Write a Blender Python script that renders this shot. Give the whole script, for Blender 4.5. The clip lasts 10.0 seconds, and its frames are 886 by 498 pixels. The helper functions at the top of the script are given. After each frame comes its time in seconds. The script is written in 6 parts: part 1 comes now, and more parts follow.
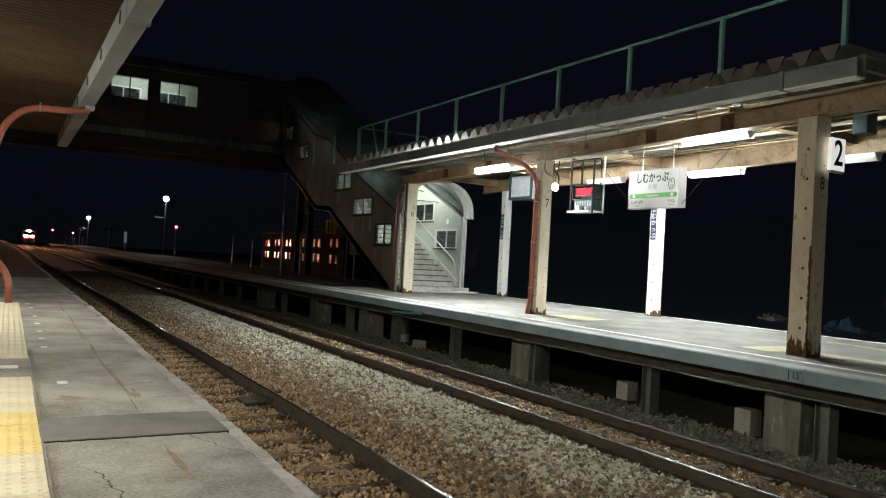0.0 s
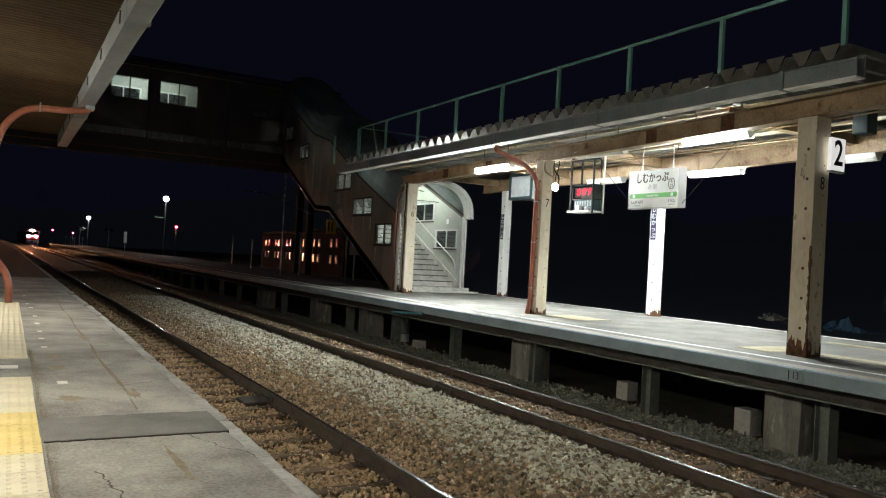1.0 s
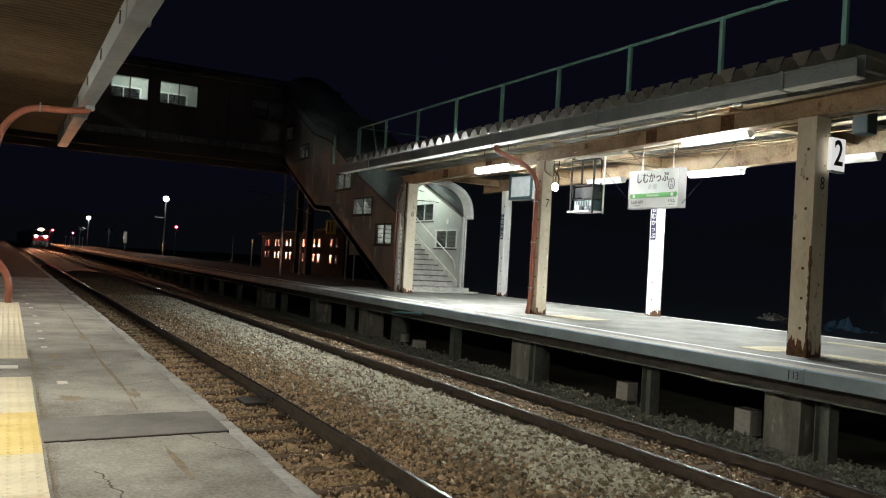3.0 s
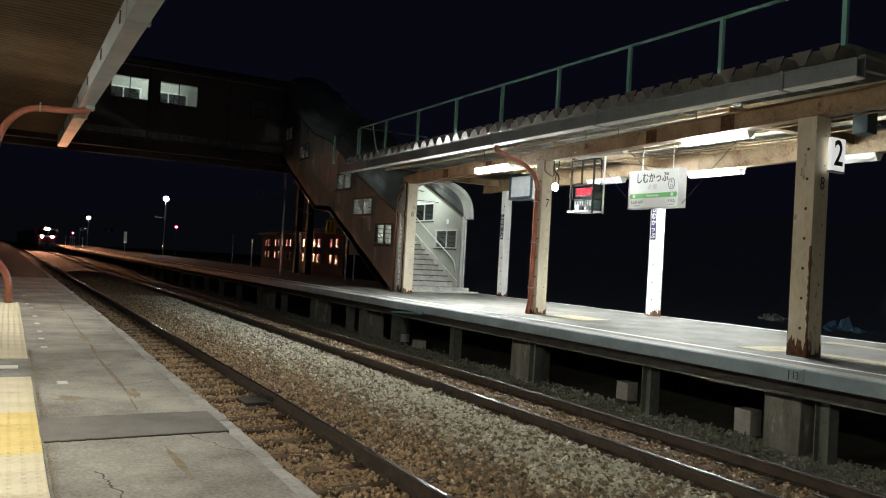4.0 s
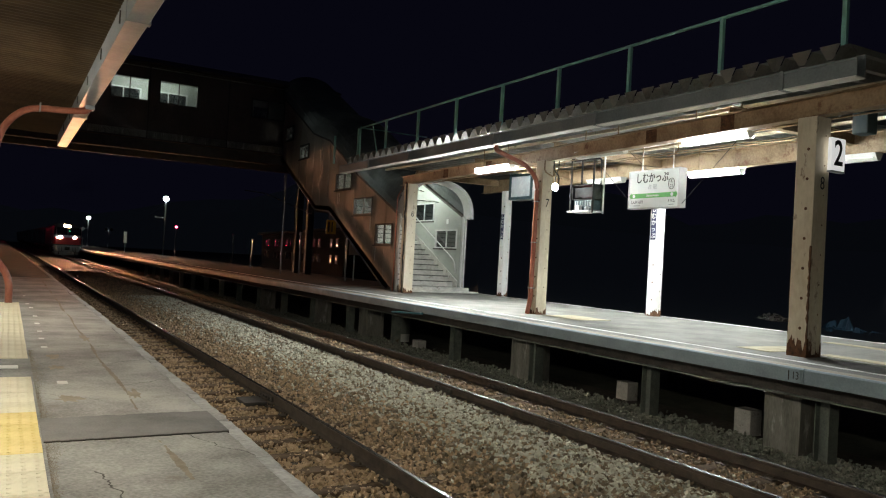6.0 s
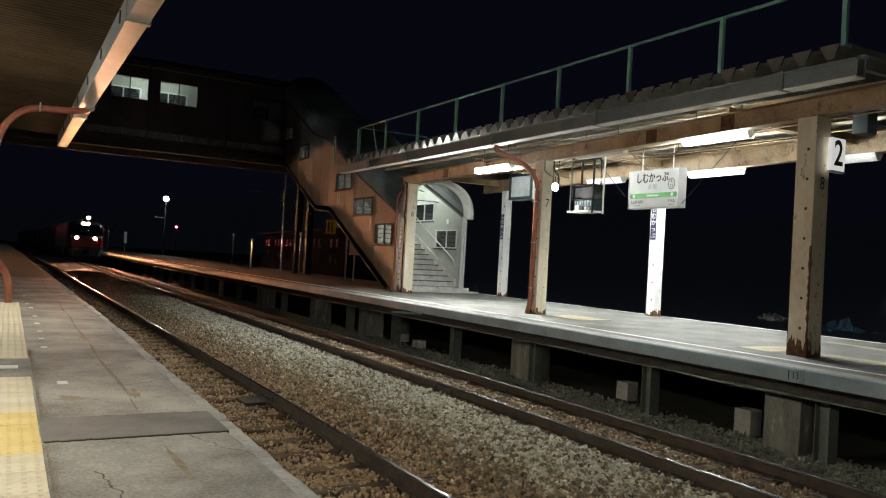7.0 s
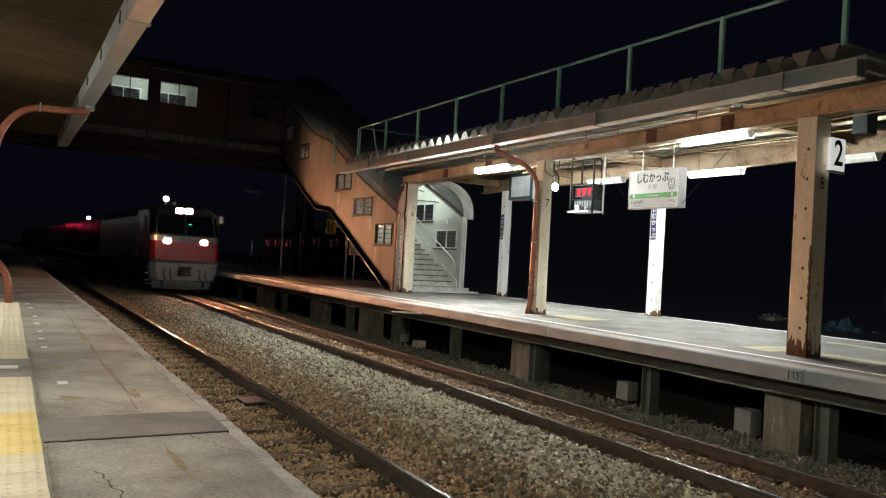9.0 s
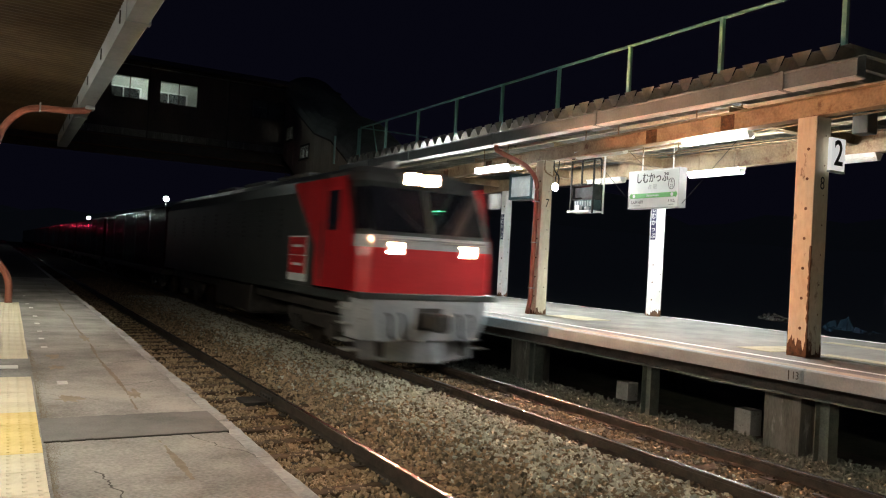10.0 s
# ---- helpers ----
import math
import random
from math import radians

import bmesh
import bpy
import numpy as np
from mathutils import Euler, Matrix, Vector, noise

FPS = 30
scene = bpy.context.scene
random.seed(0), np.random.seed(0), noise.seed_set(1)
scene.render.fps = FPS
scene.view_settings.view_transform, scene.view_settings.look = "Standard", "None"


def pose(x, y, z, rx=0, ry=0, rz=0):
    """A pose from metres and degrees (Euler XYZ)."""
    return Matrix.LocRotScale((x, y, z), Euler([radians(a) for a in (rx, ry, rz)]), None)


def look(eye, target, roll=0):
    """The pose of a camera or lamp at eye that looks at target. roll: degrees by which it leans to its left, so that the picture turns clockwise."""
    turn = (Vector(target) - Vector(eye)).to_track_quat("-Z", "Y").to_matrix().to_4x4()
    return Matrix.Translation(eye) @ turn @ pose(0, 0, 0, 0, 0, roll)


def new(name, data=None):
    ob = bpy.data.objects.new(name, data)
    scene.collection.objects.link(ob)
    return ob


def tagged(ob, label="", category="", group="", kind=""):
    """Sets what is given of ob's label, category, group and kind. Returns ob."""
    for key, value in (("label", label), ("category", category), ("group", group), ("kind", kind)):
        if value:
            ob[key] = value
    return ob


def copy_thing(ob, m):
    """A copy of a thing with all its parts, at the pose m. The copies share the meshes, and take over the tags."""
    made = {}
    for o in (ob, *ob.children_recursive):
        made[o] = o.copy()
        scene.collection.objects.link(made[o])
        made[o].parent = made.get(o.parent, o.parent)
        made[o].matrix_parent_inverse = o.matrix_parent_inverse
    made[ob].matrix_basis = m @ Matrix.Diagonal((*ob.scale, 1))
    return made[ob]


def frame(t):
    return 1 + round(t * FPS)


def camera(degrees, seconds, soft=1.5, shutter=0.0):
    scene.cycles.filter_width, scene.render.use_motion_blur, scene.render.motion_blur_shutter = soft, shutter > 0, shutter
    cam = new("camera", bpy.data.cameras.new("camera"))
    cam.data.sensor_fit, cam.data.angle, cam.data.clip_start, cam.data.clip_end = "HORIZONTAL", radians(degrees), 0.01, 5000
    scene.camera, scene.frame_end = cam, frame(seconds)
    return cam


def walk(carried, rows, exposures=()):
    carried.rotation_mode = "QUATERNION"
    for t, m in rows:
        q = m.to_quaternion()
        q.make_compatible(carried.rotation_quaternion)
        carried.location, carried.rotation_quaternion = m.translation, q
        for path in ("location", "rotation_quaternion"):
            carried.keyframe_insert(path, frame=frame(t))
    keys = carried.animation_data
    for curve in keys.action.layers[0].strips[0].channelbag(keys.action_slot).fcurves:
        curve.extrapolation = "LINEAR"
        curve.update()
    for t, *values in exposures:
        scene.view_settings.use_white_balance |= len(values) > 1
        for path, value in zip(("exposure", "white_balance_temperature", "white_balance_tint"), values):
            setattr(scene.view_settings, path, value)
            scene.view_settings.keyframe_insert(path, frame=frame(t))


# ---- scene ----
SECONDS = 10.0
FOV = 60.33
EYE = Vector((0.0, 0.0, 2.0))
YAW, PITCH, ROLL = radians(29.70), radians(0.833), 3.23
AHEAD = Vector((math.sin(YAW) * math.cos(PITCH), math.cos(YAW) * math.cos(PITCH), math.sin(PITCH)))
cam = camera(FOV, SECONDS, soft=1.1, shutter=0.5)
CAM_POSE = look(EYE, EYE + AHEAD * 10, ROLL)
# the clip's camera stops down a little while the headlights face it
walk(cam, [(0.0, CAM_POSE), (SECONDS, CAM_POSE)],
     exposures=[(0.0, 1.15), (2.7, 1.15), (4.0, 1.08), (5.5, 1.03), (7.5, 0.85), (9.2, 0.85), (SECONDS, 0.95)])

# ---- night sky ----
world = bpy.data.worlds.new("night")
world.use_nodes = True
world.node_tree.nodes["Background"].inputs[0].default_value = (0.17, 0.17, 0.42, 1)
world.node_tree.nodes["Background"].inputs[1].default_value = 0.0062
scene.world = world

# levels, metres above the rail head
PLAT = 0.93
TUBE_GLOW = 365.0
NEAR_GLOW = 255.0
HEAD_GLOW = 1300.0
BEAM_GLOW = 108000.0


# ---- materials ----
def mat(name, dark, light, scale=6.0, rough=0.6, metal=0.0, bump=0.15, fine=60.0, patch=None, patch_scale=2.0,
        patch_at=0.6, span=(0.5, 0.95), rand=0.0, island=False, spec=0.5, stretch=(1, 1, 1)):
    """Two-scale mottled surface, with an optional third colour (rust, stain, moss) in ragged patches."""
    m = bpy.data.materials.new(name)
    m.use_nodes = True
    nt = m.node_tree
    n, l = nt.nodes, nt.links
    b = n["Principled BSDF"]
    b.inputs["Roughness"].default_value = rough
    b.inputs["Metallic"].default_value = metal
    b.inputs["Specular IOR Level"].default_value = spec
    tc = n.new("ShaderNodeTexCoord")
    mp = n.new("ShaderNodeMapping")
    mp.inputs["Scale"].default_value = stretch
    l.new(tc.outputs["Object"], mp.inputs["Vector"])
    big = n.new("ShaderNodeTexNoise")
    big.inputs["Scale"].default_value = scale
    big.inputs["Detail"].default_value = 6
    big.inputs["Roughness"].default_value = 0.65
    l.new(mp.outputs[0], big.inputs["Vector"])
    small = n.new("ShaderNodeTexNoise")
    small.inputs["Scale"].default_value = fine
    small.inputs["Detail"].default_value = 4
    l.new(mp.outputs[0], small.inputs["Vector"])
    add = n.new("ShaderNodeMath")
    add.operation = "MULTIPLY_ADD"
    l.new(small.outputs["Fac"], add.inputs[0])
    add.inputs[1].default_value = 0.45
    l.new(big.outputs["Fac"], add.inputs[2])
    src = add.outputs[0]
    if rand or island:
        if island:
            info = n.new("ShaderNodeNewGeometry")
            out = info.outputs["Random Per Island"]
        else:
            info = n.new("ShaderNodeObjectInfo")
            out = info.outputs["Random"]
        more = n.new("ShaderNodeMath")
        more.operation = "MULTIPLY_ADD"
        l.new(out, more.inputs[0])
        more.inputs[1].default_value = rand
        l.new(src, more.inputs[2])
        src = more.outputs[0]
    ramp = n.new("ShaderNodeValToRGB")
    ramp.color_ramp.elements[0].position = span[0]
    ramp.color_ramp.elements[1].position = min(1.0, span[1] + rand * 0.5)
    ramp.color_ramp.elements[0].color = (*dark, 1)
    ramp.color_ramp.elements[1].color = (*light, 1)
    l.new(src, ramp.inputs[0])
    col = ramp.outputs[0]
    if patch:
        pn = n.new("ShaderNodeTexNoise")
        pn.inputs["Scale"].default_value = patch_scale
        pn.inputs["Detail"].default_value = 8
        pn.inputs["Roughness"].default_value = 0.7
        l.new(mp.outputs[0], pn.inputs["Vector"])
        pr = n.new("ShaderNodeValToRGB")
        pr.color_ramp.elements[0].position = patch_at
        pr.color_ramp.elements[1].position = min(1.0, patch_at + 0.08)
        l.new(pn.outputs["Fac"], pr.inputs[0])
        mix = n.new("ShaderNodeMix")
        mix.data_type = "RGBA"
        l.new(pr.outputs[0], mix.inputs["Factor"])
        l.new(col, mix.inputs["A"])
        mix.inputs["B"].default_value = (*patch, 1)
        col = mix.outputs["Result"]
    l.new(col, b.inputs["Base Color"])
    if bump:
        bp = n.new("ShaderNodeBump")
        bp.inputs["Strength"].default_value = bump
        bp.inputs["Distance"].default_value = 0.01
        l.new(add.outputs[0], bp.inputs["Height"])
        l.new(bp.outputs[0], b.inputs["Normal"])
    return m


def glow(name, color, strength, base=0.8):
    m = bpy.data.materials.new(name)
    m.use_nodes = True
    b = m.node_tree.nodes["Principled BSDF"]
    b.inputs["Base Color"].default_value = (base, base, base, 1)
    b.inputs["Emission Color"].default_value = (*color, 1)
    b.inputs["Emission Strength"].default_value = strength
    if base < 0.1:
        b.inputs["Specular IOR Level"].default_value = 0.0
    return m


def glass(name, tint=(0.9, 0.95, 0.95), rough=0.03, through_it=0.9):
    m = bpy.data.materials.new(name)
    m.use_nodes = True
    b = m.node_tree.nodes["Principled BSDF"]
    b.inputs["Base Color"].default_value = (*tint, 1)
    b.inputs["Roughness"].default_value = rough
    b.inputs["Transmission Weight"].default_value = through_it
    b.inputs["IOR"].default_value = 1.12
    return m


RUST = (0.13, 0.055, 0.022)
CONCRETE = mat("platform_concrete", (0.16, 0.153, 0.138), (0.42, 0.405, 0.37), 1.5, 0.8, fine=55, span=(0.55, 0.90), bump=0.15, patch=(0.185, 0.165, 0.13), patch_scale=1.9, patch_at=0.61)
CONCRETE_FAR = mat("dark_platform_paving", (0.036, 0.033, 0.03), (0.085, 0.078, 0.07), 2.0, 0.85, fine=50)
ASPHALT = mat("asphalt_patch", (0.105, 0.102, 0.096), (0.215, 0.21, 0.20), 3.0, 0.8, fine=90, bump=0.3)
EDGE = mat("edge_concrete", (0.20, 0.195, 0.18), (0.52, 0.51, 0.50), 3.0, 0.8, fine=40, patch=(0.12, 0.115, 0.10), patch_scale=5, patch_at=0.60)
EDGE_TOP = mat("bare_edge_concrete", (0.20, 0.175, 0.135), (0.40, 0.365, 0.30), 2.5, 0.85, fine=50, patch=(0.15, 0.13, 0.10), patch_scale=4, patch_at=0.60)
DECK = mat("deck_asphalt", (0.085, 0.083, 0.074), (0.235, 0.23, 0.205), 1.1, 0.85, fine=70, bump=0.35, patch=(0.30, 0.285, 0.24), patch_scale=0.55, patch_at=0.60)
FACE = mat("painted_edge_beam", (0.205, 0.27, 0.305), (0.335, 0.425, 0.47), 2.0, 0.6, fine=40, patch=(0.26, 0.25, 0.22), patch_scale=2.5, patch_at=0.69)
OLD_CONCRETE = mat("weathered_concrete", (0.13, 0.13, 0.11), (0.34, 0.33, 0.29), 5.0, 0.85, fine=50, bump=0.4, patch=(0.50, 0.49, 0.45), patch_scale=6, patch_at=0.57, stretch=(1, 1, 0.22))
YELLOW = mat("tactile_yellow", (0.66, 0.50, 0.17), (0.82, 0.66, 0.28), 4.0, 0.7, fine=60, rand=0.15)
PALE_YELLOW = mat("worn_tactile_yellow", (0.62, 0.55, 0.39), (0.80, 0.74, 0.56), 4.0, 0.7, fine=60, rand=0.2)
WHITE_PAINT = mat("white_road_paint", (0.62, 0.62, 0.58), (0.82, 0.82, 0.79), 6, 0.6, patch=(0.4, 0.39, 0.36), patch_scale=7, patch_at=0.62)
STAIN = mat("rust_stained_concrete", (0.22, 0.18, 0.125), (0.36, 0.31, 0.225), 9, 0.85)
CRACK = mat("dark_crack", (0.05, 0.046, 0.04), (0.12, 0.11, 0.095), 12, 0.95)
MOSS = mat("dark_moss", (0.018, 0.02, 0.01), (0.07, 0.072, 0.04), 14, 0.95, fine=80, bump=0.6)
DIRT = mat("brown_dirt", (0.18, 0.148, 0.105), (0.30, 0.255, 0.19), 8, 0.95)
CREAM = mat("cream_painted_steel", (0.50, 0.43, 0.30), (0.72, 0.66, 0.52), 2.0, 0.5, fine=25, patch=RUST, patch_scale=4.0, patch_at=0.61, stretch=(1, 1, 0.4))
CREAM_BEAM = mat("rusty_cream_beam", (0.16, 0.10, 0.05), (0.40, 0.295, 0.175), 1.8, 0.55, fine=25, patch=RUST, patch_scale=2.2, patch_at=0.57)
RUSTY = mat("flaking_rust", (0.04, 0.022, 0.012), (0.18, 0.08, 0.035), 14, 0.9, fine=60, bump=0.6)
WHITE_STEEL = mat("white_painted_steel", (0.66, 0.66, 0.62), (0.82, 0.82, 0.79), 2.0, 0.5, patch=(0.22, 0.12, 0.06), patch_scale=4.0, patch_at=0.70)
GUTTER = mat("grey_gutter_metal", (0.24, 0.27, 0.28), (0.37, 0.40, 0.41), 1.5, 0.42, metal=0.25, fine=30, patch=(0.36, 0.31, 0.25), patch_scale=1.6, patch_at=0.66)
GUTTER_FAR = mat("blue_grey_gutter_metal", (0.15, 0.175, 0.185), (0.25, 0.28, 0.29), 1.5, 0.42, metal=0.2, fine=30, patch=(0.2, 0.17, 0.14), patch_scale=1.6, patch_at=0.66)
ROOF = mat("folded_roof_metal", (0.22, 0.22, 0.20), (0.42, 0.41, 0.38), 1.8, 0.5, metal=0.3, fine=25, patch=(0.2, 0.13, 0.08), patch_scale=2.5, patch_at=0.62)
CLOSURE = mat("pale_closure_plate", (0.14, 0.136, 0.124), (0.32, 0.31, 0.28), 3.0, 0.85, spec=0.2, fine=30, rand=0.3, patch=(0.2, 0.15, 0.1), patch_scale=5, patch_at=0.62)
CEIL = mat("brown_canopy_underside", (0.075, 0.045, 0.02), (0.175, 0.115, 0.058), 1.2, 0.55, fine=20, stretch=(0.3, 1, 1))
RAILING = mat("green_painted_rail", (0.16, 0.40, 0.37), (0.28, 0.54, 0.50), 3, 0.5, patch=(0.2, 0.12, 0.07), patch_scale=3, patch_at=0.66)
PIPE = mat("red_brown_drainpipe", (0.20, 0.062, 0.04), (0.34, 0.12, 0.075), 3, 0.35, fine=30)
STEEL = mat("rail_steel", (0.035, 0.026, 0.02), (0.10, 0.075, 0.055), 6, 0.6, metal=0.3, fine=60, bump=0.3)
POLISHED = mat("polished_rail_head", (0.40, 0.40, 0.40), (0.58, 0.57, 0.56), 4, 0.23, metal=1.0, bump=0.03)
WOOD = mat("timber_sleeper", (0.055, 0.037, 0.023), (0.165, 0.112, 0.07), 5, 0.95, spec=0.15, fine=50, bump=0.5, rand=0.3, stretch=(0.25, 2, 1))
STONE_GREY = mat("grey_ballast", (0.03, 0.029, 0.02), (0.60, 0.58, 0.46), 9, 0.85, fine=60, rand=0.55, island=True)
STONE_BROWN = mat("rusty_ballast", (0.035, 0.024, 0.015), (0.47, 0.33, 0.20), 9, 0.9, fine=60, rand=0.55, island=True)
STONE_SOIL = mat("soiled_ballast", (0.035, 0.027, 0.018), (0.24, 0.185, 0.12), 9, 0.9, fine=60, rand=0.55, island=True)
STONE_DARK = mat("mossy_ballast", (0.05, 0.056, 0.042), (0.27, 0.28, 0.23), 9, 0.9, fine=60, rand=0.5, island=True)
BED = mat("ballast_bed", (0.032, 0.025, 0.018), (0.105, 0.085, 0.06), 14, 0.95, fine=40, bump=0.9)
POST_STEEL = mat("dull_green_steel", (0.09, 0.105, 0.092), (0.22, 0.245, 0.21), 4, 0.7, fine=40, patch=(0.1, 0.06, 0.03), patch_scale=4, patch_at=0.62)
VAULT = mat("dull_corrugated_sheet", (0.13, 0.14, 0.14), (0.22, 0.235, 0.235), 1.5, 0.75, fine=25)
GROUND = mat("dark_soil_and_grass", (0.02, 0.022, 0.012), (0.07, 0.07, 0.045), 2, 0.95, fine=25, bump=0.8)
PANEL = mat("stairway_wall_panel", (0.20, 0.16, 0.13), (0.33, 0.265, 0.215), 1.1, 0.6, fine=20, patch=(0.15, 0.115, 0.09), patch_scale=1.2, patch_at=0.64, stretch=(1, 1, 0.4))
INNER = mat("grey_green_inner_wall", (0.30, 0.315, 0.28), (0.42, 0.435, 0.395), 1.3, 0.6, fine=25)
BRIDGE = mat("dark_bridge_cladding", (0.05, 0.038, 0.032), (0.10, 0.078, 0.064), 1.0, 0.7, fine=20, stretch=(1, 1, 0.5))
STEP = mat("worn_concrete_step", (0.32, 0.31, 0.28), (0.58, 0.565, 0.52), 4, 0.8, fine=50, patch=(0.22, 0.20, 0.17), patch_scale=5, patch_at=0.58)
DARK_TRIM = mat("dark_brown_trim", (0.02, 0.015, 0.012), (0.05, 0.036, 0.028), 4, 0.65)
ALU = mat("aluminium_frame", (0.5, 0.5, 0.48), (0.66, 0.66, 0.64), 4, 0.4, metal=0.5)
GREY_BOX = mat("grey_enamel", (0.30, 0.32, 0.32), (0.46, 0.48, 0.47), 5, 0.5, patch=(0.3, 0.18, 0.1), patch_scale=6, patch_at=0.64)
BLACK = mat("black_enamel", (0.012, 0.012, 0.013), (0.03, 0.03, 0.032), 8, 0.75, spec=0.25)
SIGN_WHITE = mat("white_sign_face", (0.72, 0.75, 0.72), (0.82, 0.85, 0.82), 3, 0.35, bump=0.02)
SIGN_GREEN = mat("green_sign_band", (0.12, 0.44, 0.11), (0.16, 0.52, 0.14), 3, 0.4, bump=0.02)
SIGN_BLUE = mat("navy_sign_plate", (0.008, 0.011, 0.05), (0.014, 0.018, 0.075), 3, 0.4, bump=0.02)
INK = mat("black_sign_paint", (0.012, 0.012, 0.012), (0.025, 0.025, 0.025), 6, 0.5, bump=0.0)
YELLOW_SIGN = mat("yellow_sign", (0.32, 0.2, 0.012), (0.42, 0.28, 0.03), 4, 0.5)
P2_TACTILE = mat("grubby_tactile_yellow", (0.26, 0.225, 0.14), (0.42, 0.37, 0.24), 3, 0.8, fine=40)
BLUE_PIPE = mat("blue_pipe", (0.05, 0.22, 0.30), (0.10, 0.36, 0.45), 5, 0.4)
BLUE_TARP = mat("faded_blue_tarpaulin", (0.012, 0.035, 0.06), (0.025, 0.065, 0.11), 5, 0.6)
RUBBLE = mat("dark_weathered_rubble", (0.015, 0.016, 0.014), (0.07, 0.072, 0.065), 9, 0.9, fine=60, rand=0.5, island=True)
TAR_WOOD = mat("tarred_timber", (0.006, 0.005, 0.004), (0.02, 0.016, 0.013), 3, 0.95, spec=0.05, fine=30)
OLD_GLASS = mat("old_window_glass", (0.01, 0.011, 0.012), (0.02, 0.021, 0.022), 3, 0.10, bump=0.08, fine=12, spec=0.05)
POLE_STEEL = mat("dull_pole_steel", (0.14, 0.14, 0.145), (0.26, 0.26, 0.265), 6, 0.28, metal=1.0, bump=0.03)
LOCO_RED = mat("loco_red_paint", (0.50, 0.018, 0.025), (0.64, 0.035, 0.04), 1.5, 0.32, fine=20, bump=0.03)
LOCO_GREY = mat("loco_dark_grey_paint", (0.03, 0.034, 0.031), (0.055, 0.061, 0.056), 1.5, 0.4, fine=20, bump=0.04)
LOCO_LIGHT = mat("loco_light_grey_paint", (0.30, 0.31, 0.32), (0.47, 0.48, 0.49), 3, 0.45, fine=25, patch=(0.15, 0.13, 0.12), patch_scale=3, patch_at=0.62)
LOCO_ROOF = mat("loco_roof_grime", (0.05, 0.05, 0.05), (0.11, 0.11, 0.105), 2, 0.7)
UNDER = mat("oily_underframe", (0.02, 0.018, 0.016), (0.07, 0.06, 0.05), 6, 0.6, fine=40, bump=0.3)
CAB_GLASS = mat("dark_cab_glass", (0.012, 0.012, 0.016), (0.02, 0.02, 0.026), 3, 0.06, bump=0.0, spec=0.8)
BOX_RED = mat("container_maroon", (0.030, 0.010, 0.012), (0.055, 0.018, 0.022), 1.0, 0.14, rand=0.4, fine=20)
BOX_GREY = mat("container_grey", (0.03, 0.034, 0.034), (0.06, 0.064, 0.062), 1.0, 0.14, rand=0.4, fine=20)
TREAD_SHADOW = mat("tread_shadow_edge", (0.05, 0.048, 0.044), (0.13, 0.125, 0.115), 6, 0.8)
PANE = glass("window_glass")
PANE_DARK = mat("dark_window_glass", (0.012, 0.014, 0.014), (0.02, 0.022, 0.022), 3, 0.05, bump=0.0, spec=0.6)
TUBE = glow("fluorescent_tube", (0.94, 1.0, 1.0), TUBE_GLOW)
BRIGHT_TUBE = glow("new_fluorescent_tube", (0.94, 1.0, 1.0), TUBE_GLOW * 2.2)
NEAR_TUBE = glow("warm_fluorescent_tube", (1.0, 0.95, 0.80), NEAR_GLOW)
STAIR_TUBE = glow("stairway_tube", (0.90, 1.0, 0.92), 215.0)
BRIDGE_TUBE = glow("bridge_tube", (0.90, 1.0, 0.92), 60.0)
HEADLIGHT = glow("headlight_lens", (1.0, 0.45, 0.23), HEAD_GLOW)
BEAM = glow("headlight_beam_glow", (1.0, 0.43, 0.21), BEAM_GLOW)
SODIUM = glow("white_yard_lamp", (0.86, 1.0, 0.93), 90.0)
BULB = glow("small_bulb", (1.0, 1.0, 0.98), 60.0)
LAMP_METAL = mat("lamp_reflector_metal", (0.25, 0.25, 0.25), (0.4, 0.4, 0.4), 4, 0.4, metal=0.6, bump=0.02)
RED_LED = glow("red_led", (1.0, 0.008, 0.035), 1.6, 0.02)
RED_SIGNAL = glow("red_signal_lens", (1.0, 0.03, 0.10), 60.0)
LIT_SIGN = glow("lit_sign_panel", (1.0, 1.0, 0.97), 0.28)
TEAL = mat("dark_teal_enamel", (0.012, 0.03, 0.034), (0.03, 0.06, 0.066), 4, 0.5)
GREEN_LED = glow("green_cab_led", (0.1, 1.0, 0.45), 3.0)


# ---- builders ----
def box(bm, x0, x1, y0, y1, z0, z1, bevel=0.0):
    r = bmesh.ops.create_cube(bm, size=1.0)
    vs = r["verts"]
    bmesh.ops.scale(bm, vec=(x1 - x0, y1 - y0, z1 - z0), verts=vs)
    bmesh.ops.translate(bm, vec=((x0 + x1) / 2, (y0 + y1) / 2, (z0 + z1) / 2), verts=vs)
    if bevel:
        es = list({e for v in vs for e in v.link_edges})
        bmesh.ops.bevel(bm, geom=es, offset=bevel, segments=2, affect="EDGES", profile=0.5)


def rod(bm, p0, p1, r, seg=10, r2=None):
    p0, p1 = Vector(p0), Vector(p1)
    d = p1 - p0
    m = Matrix.Translation((p0 + p1) / 2) @ d.to_track_quat("Z", "Y").to_matrix().to_4x4()
    bmesh.ops.create_cone(bm, cap_ends=True, segments=seg, radius1=r, radius2=r if r2 is None else r2, depth=d.length, matrix=m)


def ball(bm, c, r, seg=12, sz=1.0):
    bmesh.ops.create_uvsphere(bm, u_segments=seg, v_segments=seg // 2 + 2, radius=r,
                              matrix=Matrix.Translation(c) @ Matrix.Diagonal((1, 1, sz, 1)))


